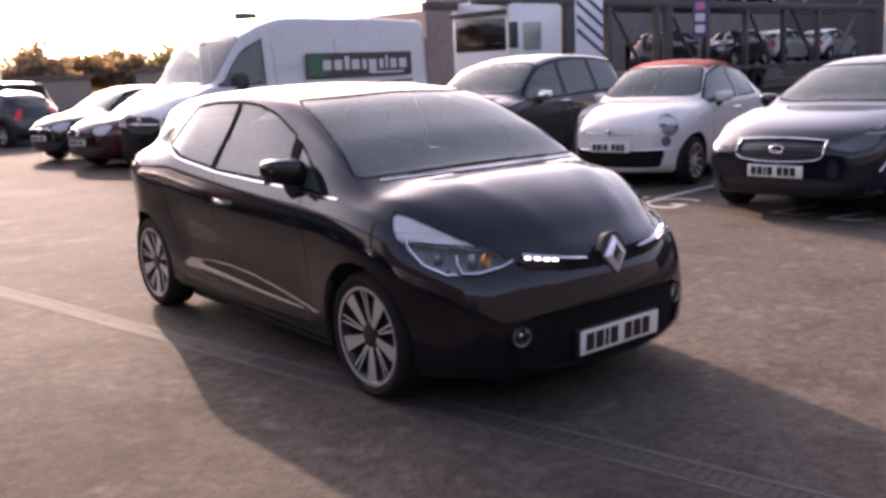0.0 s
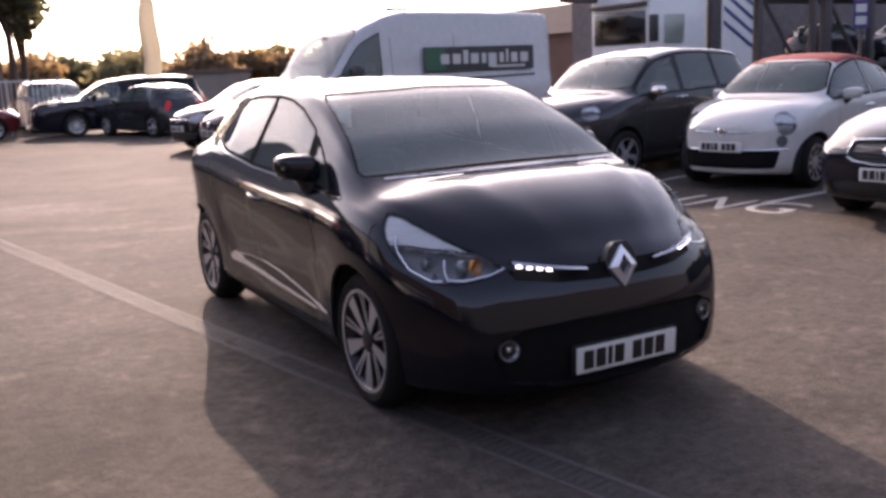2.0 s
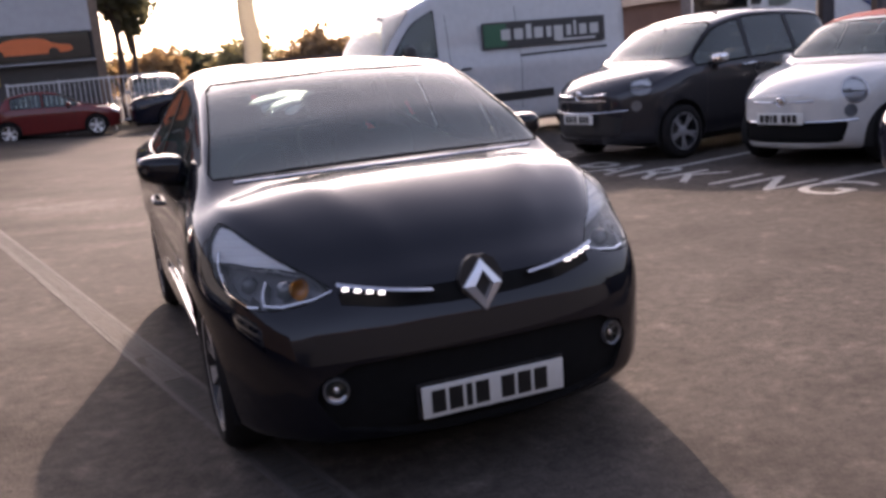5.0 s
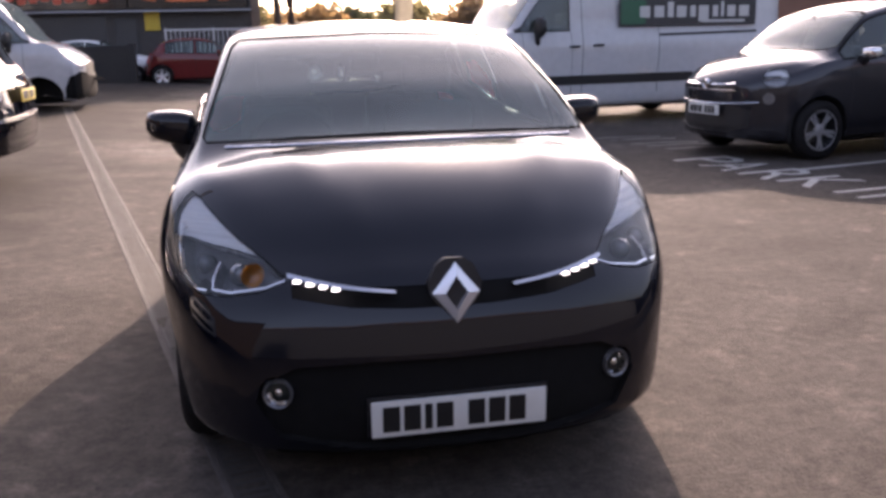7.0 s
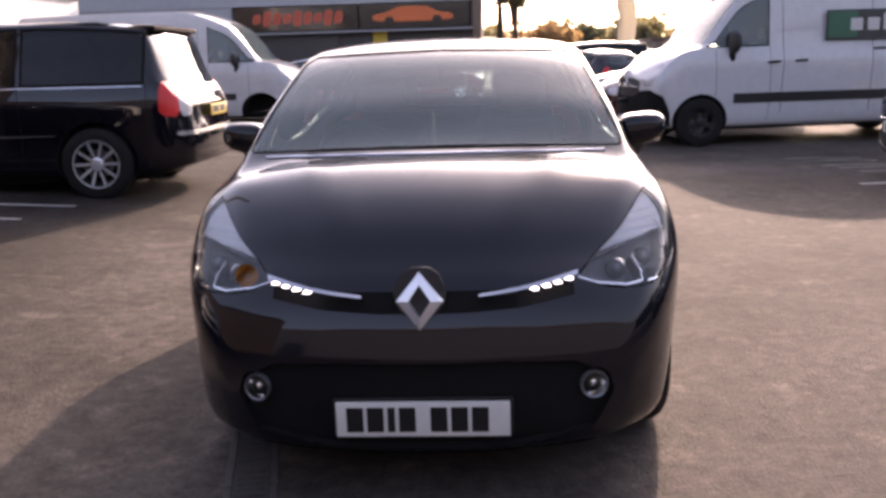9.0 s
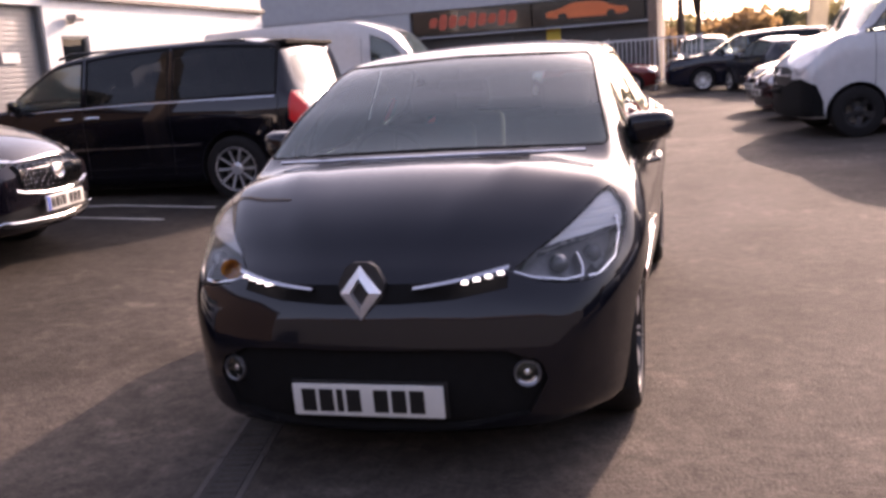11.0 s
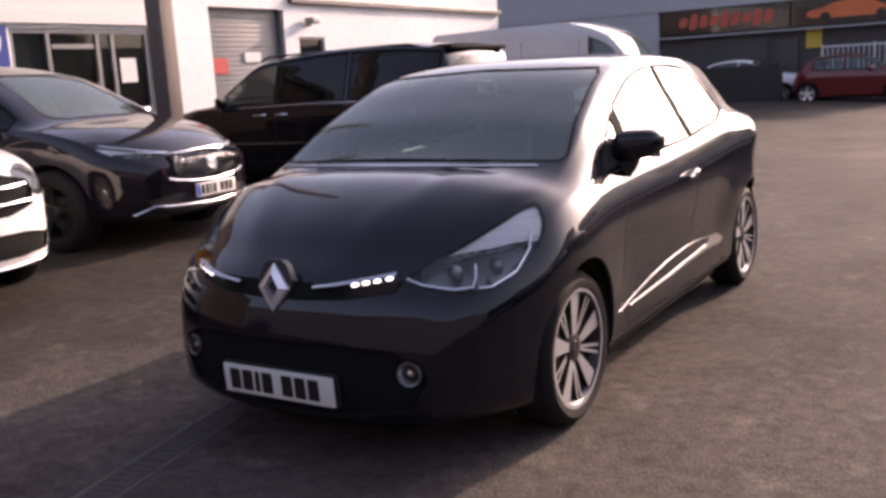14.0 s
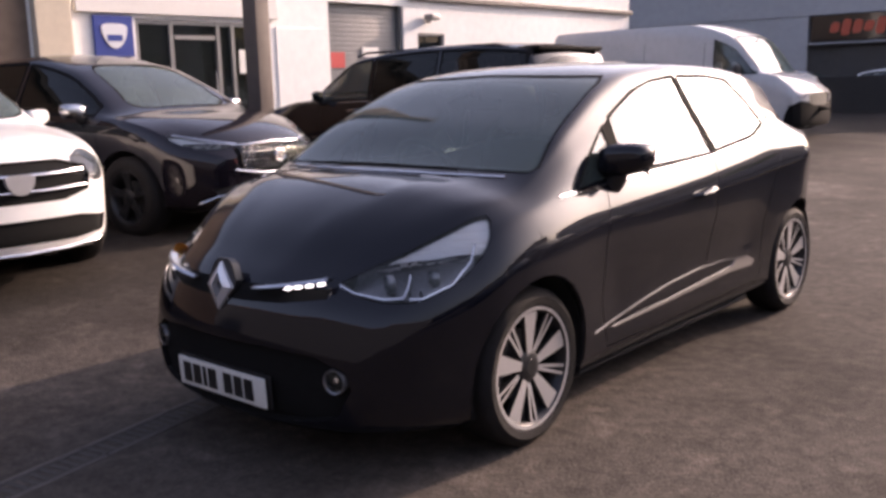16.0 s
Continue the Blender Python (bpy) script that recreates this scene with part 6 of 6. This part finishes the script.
bar = finish(bm, "bar", WHITE_METAL, False)
for k in range(31):
    share("bar", bar, rail, Matrix.Translation((.04 + .15 * k, 0, 0)))
bm = bmesh.new()
box(bm, -.03, .03, -.03, .03, 0, 1.76, .004, 1)
post_me = finish(bm, "post", WHITE_METAL)
for k in range(4):
    share("post", post_me, rail, Matrix.Translation((.03 + 1.513 * k, 0, 0)))
rail.matrix_world = pose(-3.2, 27.4, 0)
white_hatch = build_car("small_hatchback", recolour(HATCH, WHITE_PAINT), "white small hatchback behind the low wall", .45)
put(white_hatch, -8.1, 26.6, 90, 0)
put(copy_thing(white_hatch, Matrix()), -5.2, 26.9, 90, 0)
put(build_car("estate_car", recolour(MPV, SILVER_PAINT, wheel="dark"), "silver people carrier beyond the white railing", .5), 1.45, 30.3, 2, 0)

# ---------------------------------------------------------------- the hire van's side sign
SIGN_DARK = mat("sign_dark", (.035, .036, .038), .4, vary=.15)
SIGN_GREEN = mat("sign_green", (.02, .11, .06), .4, vary=.1)
SIGN_WHITE = mat("sign_white", (.52, .52, .50), .4, vary=.04)
vs = tagged(new("van_sign"), "dark sign panel with green corner and pale letter bars", "sign")
bm = bmesh.new()
box(bm, 0, 2.46, -.012, .0, 0, .42, .004, 1)
part("sign_board", bm, SIGN_DARK, vs)
bm = bmesh.new()
box(bm, .03, .46, -.017, -.011, .03, .39, .004, 1)
part("green_block", bm, SIGN_GREEN, vs)
for k, (x0, w, z0, z1) in enumerate(((.20, .17, .13, .30), (.42, .16, .13, .30), (.62, .10, .13, .36), (.76, .16, .13, .30), (.97, .09, .13, .30), (1.10, .17, .06, .30), (1.32, .09, .13, .30), (1.45, .05, .13, .36), (1.55, .14, .13, .30), (1.74, .17, .13, .30))):
    bm = bmesh.new()
    box(bm, .12 + x0 * 1.16, .12 + (x0 + w * .92) * 1.16, -.019, -.0115, z0, z1, .006, 1)
    part("letter_bar", bm, SIGN_WHITE, vs)
bm = bmesh.new()
box(bm, 1.45, 2.25, -.018, -.0115, .045, .085, .004, 1)
part("letter_bar", bm, SIGN_WHITE, vs)

# ---------------------------------------------------------------- car transporter on the right
TRUCK_WHITE = paint("cab_white", (.66, .66, .66))
TR_STEEL = mat("transporter_steel", (.075, .066, .07), .55, .3, vary=.25, scale=3)
tr = tagged(new("car_transporter"), "white lorry cab pulling a dark steel car transporter", "lorry")


def tpart(name, boxes, material, label="", bevel=.03):
    bm = bmesh.new()
    for b in boxes:
        box(bm, *b, bevel, 2)
    return part(name, bm, material, tr, label)


cab = tpart("cab", [(0, 2.35, 0, 2.45, .95, 3.45), (.05, 2.3, .05, 2.4, .55, 1.0)], TRUCK_WHITE, "white lorry cab", .12)
bm = bmesh.new()
box(bm, .55, 1.35, -.012, .012, 1.95, 2.75, .05, 2)
part("side_window", bm, GLASS, cab)
bm = bmesh.new()
box(bm, -.012, .03, .15, 2.3, 1.95, 2.9, .03, 2)
part("windscreen", bm, GLOSS_BLACK, cab)
bm = bmesh.new()
box(bm, -.12, .10, -.26, -.06, 2.0, 2.75, .04, 2)
tube(bm, [(.05, -.1, 2.7), (.1, .02, 2.75)], .02, 6)
part("door_mirror", bm, TRIM, cab)
tpart("visor", [(-.18, .25, .1, 2.35, 3.0, 3.12)], TR_STEEL)
tpart("chassis", [(1.0, 16.5, .8, 1.65, .62, .92)], TR_STEEL)
tpart("headboard", [(3.0, 4.4, -.02, 2.5, 1.05, 3.9)], TRUCK_WHITE, "white board with blue stripes")
for k in range(4):
    bm = bmesh.new()
    slab(bm, [(3.05, 3.1 - .42 * k + .62), (3.05, 3.1 - .42 * k + .74), (4.35, 3.1 - .42 * k), (4.35, 3.1 - .42 * k - .12)], .02)
    ob = part("stripe", bm, mat("stripe_blue", (.03, .05, .16), .4, vary=.1), tr)
    ob.matrix_local = Matrix.Translation((0, -.045, 0))
tpart("lower_deck", [(3.2, 25.5, 0, 2.5, .95, 1.08)], TR_STEEL)
tpart("upper_deck", [(-1.2, 25.5, 0, .35, 3.25, 3.5), (-1.2, 25.5, 2.15, 2.5, 3.25, 3.5)], TR_STEEL)
for x in (2.6, 4.7, 7.4, 8.0, 10.6, 13.4, 16.4, 19.4, 25.0):
    tpart("deck_post", [(x, x + (.42 if x in (2.6, 8.0) else .22), .02, .22, .9, 4.6 if x in (2.6, 8.0) else 3.4)], TR_STEEL)
for x0, z0, x1, z1 in ((4.9, 3.3, 6.6, 1.3), (8.2, 3.3, 9.8, 1.4), (11.0, 3.5, 12.6, 4.9), (13.6, 3.3, 15.4, 1.2), (17.0, 3.4, 19.2, 1.2), (21.5, 1.4, 24.6, 4.6), (18.0, 3.5, 22.4, 5.0), (5.4, 3.5, 7.2, 4.6)):
    bm = bmesh.new()
    tube(bm, [(x0, .1, z0), (x1, .1, z1)], .07, 6)
    part("strut", bm, TR_STEEL, tr)
bm = bmesh.new()
lathe(bm, [(.2, -.14), (.30, -.15), (.47, -.13), (.5, -.05), (.5, .08), (.47, .14), (.2, .14)], 24, "y")
wm = finish(bm, "wheel", RUBBER)
for x in (1.0, 2.7, 12.0, 13.2, 14.4, 22.5, 23.7):
    share("wheel", wm, tr, Matrix.Translation((x, .18, .5)))
tr.matrix_world = pose(15.7, 15.6, 0, 0, 0, 4)
far_sil = build_car("small_hatchback", recolour(HATCH, GREY_PAINT), "grey small hatchback loaded on the transporter", .45)
far_sil.matrix_world = tr.matrix_world @ pose(10.2, 1.25, 1.08, 0, 0, 90)
for x, z in ((14.4, 1.08), (6.4, 3.5), (11.0, 3.5), (15.0, 3.5)):
    copy_thing(far_sil, tr.matrix_world @ pose(x, 1.25, z, 0, 0, -90))
pale_load = build_car("small_hatchback", recolour(HATCH, SILVER_PAINT), "silver small hatchback loaded on the transporter", .45)
pale_load.matrix_world = tr.matrix_world @ pose(18.6, 1.25, 1.08, 0, 0, 90)
copy_thing(pale_load, tr.matrix_world @ pose(22.9, 1.25, 1.08, 0, 0, 90))
vsn = tagged(new("banner_sign"), "tall narrow purple banner with pale letter bars", "sign")
bm = bmesh.new()
box(bm, -.22, .22, -.03, .03, 2.15, 4.6, .01, 1)
part("banner", bm, mat("banner_purple", (.06, .05, .16), .6, vary=.15), vsn)
for k in range(6):
    bm = bmesh.new()
    box(bm, -.15, .15, -.045, -.029, 2.28 + .36 * k, 2.52 + .36 * k, .01, 1)
    part("letter_bar", bm, SIGN_WHITE if k < 2 else mat("banner_pink", (.5, .16, .2), .5), vsn)
bm = bmesh.new()
tube(bm, [(0, .05, 0), (0, .05, 4.7)], .05, 8)
part("pole", bm, STEEL, vsn)
vsn.matrix_world = pose(22.6, 14.0, 0, 0, 0, -52)
wc = tagged(new("lamp_column"), "white tapered lamp column", "street lamp")
bm = bmesh.new()
tube(bm, [(0, 0, 0), (0, 0, 1.2), (0, 0, 9)], [.14, .11, .06], 12)
part("shaft", bm, WHITE_METAL, wc)
bm = bmesh.new()
tube(bm, [(0, 0, 8.95), (.5, 0, 9.1), (1.1, 0, 9.12)], [.05, .045, .10], 8)
part("lamp_arm", bm, WHITE_METAL, wc)
wc.matrix_world = pose(33.0, 13.0, 0)
copy_thing(wc, pose(20.6, 44, 0))
tagged(copy_thing(wc, pose(-8, 75, 0)), "slim white lamp column far off")
tagged(copy_thing(wc, pose(12, 80, 0)), "slim white lamp column far off")
dp = tagged(new("lamp_column"), "dark steel lamp column with a small box", "street lamp")
bm = bmesh.new()
tube(bm, [(0, 0, 0), (0, 0, 9.0)], [.15, .09], 12)
part("shaft", bm, TR_STEEL, dp)
bm = bmesh.new()
box(bm, .1, .32, -.1, .1, 3.5, 3.75, .02, 2)
part("control_box", bm, STEEL, dp)
dp.matrix_world = pose(17.9, 20.3, 0)


# ---------------------------------------------------------------- far buildings
def shed(x, y, w, d, h, walls, label, turn=0, ridge=0.0):
    s = tagged(new("shed"), label, "building", "far sheds")
    bm = bmesh.new()
    box(bm, -w / 2, w / 2, -d / 2, d / 2, 0, h)
    part("wall", bm, walls, s, smooth=False)
    bm = bmesh.new()
    if ridge:
        slab(bm, [(-w / 2 - .3, h), (w / 2 + .3, h), (w / 2 - ridge, h + ridge), (-w / 2 + ridge, h + ridge)], d + .6, Matrix.Translation((0, -d / 2 - .3, 0)))
    else:
        box(bm, -w / 2 - .2, w / 2 + .2, -d / 2 - .2, d / 2 + .2, h, h + .25)
    part("roof", bm, mat("roof_brown", (.11, .075, .06), .8, vary=.25), s, smooth=False)
    for k in range(max(1, int(w / 3.2))):
        bm = bmesh.new()
        cx = -w / 2 + 1.6 + 3.2 * k
        box(bm, cx - .55, cx + .55, -d / 2 - .03, -d / 2 + .02, .9, min(2.2, h - .3))
        part("window", bm, DARK_GLASS, s, smooth=False)
    s.matrix_world = pose(x, y, 0, 0, 0, turn)
    return s


BRICK = mat("brick_far", (.20, .11, .08), .85, vary=.25, scale=4)
PALE = mat("pale_wall_far", (.22, .195, .17), .8, vary=.15)
shed(33.5, 40, 13, 9, 3.1, BRICK, "low brown brick building with a shallow roof", 8, 1.6)
shed(13.5, 58, 6, 5, 1.9, PALE, "pale low shed with a flat roof")
shed(20.5, 52, 3.2, 3, 2.1, PALE, "small pale kiosk with a flat roof", 20)
shed(36, 28.5, 23, 6, 7.0, mat("dark_brown_wall", (.16, .135, .13), .8, vary=.3, scale=1.5), "dark brown building behind the transporter", 4)
# unseen block behind the camera, added so that car fronts reflect dark
shed(4, -20, 120, 12, 5.2, mat("plain_grey_wall", (.05, .055, .065), .8, vary=.15), "unseen grey block behind the yard, added to darken reflections")
shed(60, 6, 14, 60, 6.5, MATS["plain_grey_wall"], "plain grey building beside the yard")
def leaf_mat(name, c):
    """Leaves or cloth that let some light through."""
    m = mat(name, c, .7, vary=.35, scale=4)
    nt = m.node_tree
    p, out = nt.nodes["Principled BSDF"], nt.nodes["Material Output"]
    tr, mx = nt.nodes.new("ShaderNodeBsdfTranslucent"), nt.nodes.new("ShaderNodeMixShader")
    tr.inputs["Color"].default_value = (c[0] * 1.6, c[1] * 1.5, c[2] * 1.1, 1)
    mx.inputs["Fac"].default_value = 0.6
    nt.links.new(p.outputs[0], mx.inputs[1])
    nt.links.new(tr.outputs[0], mx.inputs[2])
    nt.links.new(mx.outputs[0], out.inputs["Surface"])
    return m


# feather flag
fg = tagged(new("feather_flag"), "tall cream feather flag on a bent pole", "flag")
bm = bmesh.new()
vs2 = []
for k in range(13):
    z = 1.25 + 4.4 * k / 12
    w = .78 - .34 * (k / 12) ** 3
    vs2.append([bm.verts.new((w * t - .1 + .05 * math.sin(3 * z), .06 * math.sin(2.2 * z + 3 * t), z)) for t in (0, .33, .66, 1)])
for a, b in zip(vs2, vs2[1:]):
    for k in range(3):
        bm.faces.new((a[k], a[k + 1], b[k + 1], b[k]))
cloth = part("cloth", bm, leaf_mat("flag_cream", (.38, .38, .42)), fg)
so = cloth.modifiers.new("thickness", "SOLIDIFY")
so.thickness = .01
bm = bmesh.new()
tube(bm, [(-.12, 0, 0), (-.12, 0, 4.6), (.0, 0, 5.4), (.3, 0, 5.75)], [.03, .025, .02, .012], 8)
part("pole", bm, STEEL, fg)
bm = bmesh.new()
box(bm, -.35, .12, -.25, .25, 0, .06, .01, 1)
part("base_plate", bm, STEEL, fg)
fg.matrix_world = pose(5.3, 32.9, 0, 0, 0, 10)
bd = tagged(new("sign_board"), "dark sign board on a tall thin pole", "sign")
bm = bmesh.new()
box(bm, -.65, .65, -.06, .06, 4.75, 5.15, .02, 1)
part("board", bm, STEEL, bd)
bm = bmesh.new()
tube(bm, [(0, .08, 0), (0, .08, 6.3)], .05, 8)
part("pole", bm, STEEL, bd)
bd.matrix_world = pose(22.3, 45, 0, 0, 0, -20)

# ---------------------------------------------------------------- trees
BARK = mat("bark", (.07, .055, .045), .9, vary=.3, bump=.6, bump_scale=30)


LEAVES = [leaf_mat("leaf_olive", (.20, .18, .11)), leaf_mat("leaf_amber", (.25, .17, .10)), leaf_mat("leaf_dark", (.09, .095, .065)), leaf_mat("leaf_brown", (.22, .16, .11))]


def tree(x, y, h, spread, leaf, seed, label, n=900, size=.22, trunk=.3, dense=False):
    rnd = random.Random(seed)
    t = tagged(new("tree"), label, "tree", "trees round the yard")
    bm = bmesh.new()
    top = h * .72
    tube(bm, [(0, 0, 0), (rnd.uniform(-.1, .1), 0, h * .3), (rnd.uniform(-.3, .3), rnd.uniform(-.2, .2), top)], [h * .028, h * .02, h * .006], 8)
    tips = []
    for k in range(11):
        a = rnd.uniform(0, 2 * math.pi)
        z0 = h * rnd.uniform(trunk, .62)
        r = spread * rnd.uniform(.45, .95)
        z1 = min(h * .95, z0 + h * rnd.uniform(.12, .32))
        p = Vector((r * math.cos(a), r * math.sin(a), z1))
        tube(bm, [(0, 0, z0), (p.x * .5, p.y * .5, z0 + (z1 - z0) * .6), p], [h * .011, h * .007, h * .003], 5)
        tips.append(p)
    tips.append(Vector((0, 0, h * .9)))
    part("trunk", bm, BARK, t)
    bm = bmesh.new()
    for k in range(n):
        c = rnd.choice(tips)
        d = Vector((rnd.gauss(0, 1), rnd.gauss(0, 1), rnd.gauss(0, .75))) * spread * .26
        p = c + d
        if p.z < h * trunk * .8:
            p.z = h * trunk * .8 + rnd.random() * .4
        s = size * rnd.uniform(.5, 1.5)
        u = Vector((rnd.uniform(-1, 1), rnd.uniform(-1, 1), rnd.uniform(-1, 1))).normalized()
        v = u.orthogonal().normalized()
        w = u.cross(v)
        a, b, c2, d2 = p - v * s, p + w * s * .6 + u * s * .2, p + v * s, p - w * s * .6 + u * s * .2
        bm.faces.new([bm.verts.new(q) for q in (a, b, c2, d2)])
    part("crown", bm, leaf, t, smooth=False)
    t.matrix_world = pose(x, y, 0, 0, 0, rnd.uniform(0, 360))
    return t


tree(.6, 34.2, 7.2, 1.5, LEAVES[2], 3, "dark dense evergreen tree beside the unit", 2600, .20, .36)
tree(1.25, 37.5, 6.4, 1.0, LEAVES[2], 4, "dark evergreen tree beside the unit", 1800, .20, .40)
_rt = random.Random(11)
_names = ("olive green autumn tree far off", "amber autumn tree far off", "dark evergreen tree far off", "brown autumn tree far off")
for k in range(30):
    li = _rt.choice((0, 0, 1, 1, 2, 3))
    tree(-12 + 2.6 * k + _rt.uniform(-1, 1), 84 + _rt.uniform(-8, 10), _rt.uniform(2.5, 4.1) + (.6 if k > 11 else 0), _rt.uniform(1.8, 2.8), LEAVES[li], 100 + k, _names[li], 1500, .34, .08)
for k in range(10):
    tree(56 + _rt.uniform(-4, 4), 50 - 7 * k + _rt.uniform(-1, 1), _rt.uniform(7, 10), _rt.uniform(2.5, 3.4), LEAVES[_rt.choice((0, 2, 3))], 300 + k, "autumn tree beside the yard", 500, .5, .15)
# the sign lies on the hire van's near side
vs.matrix_world = pose(4.955, 9.03, 1.44, 0, 0, 7.4)
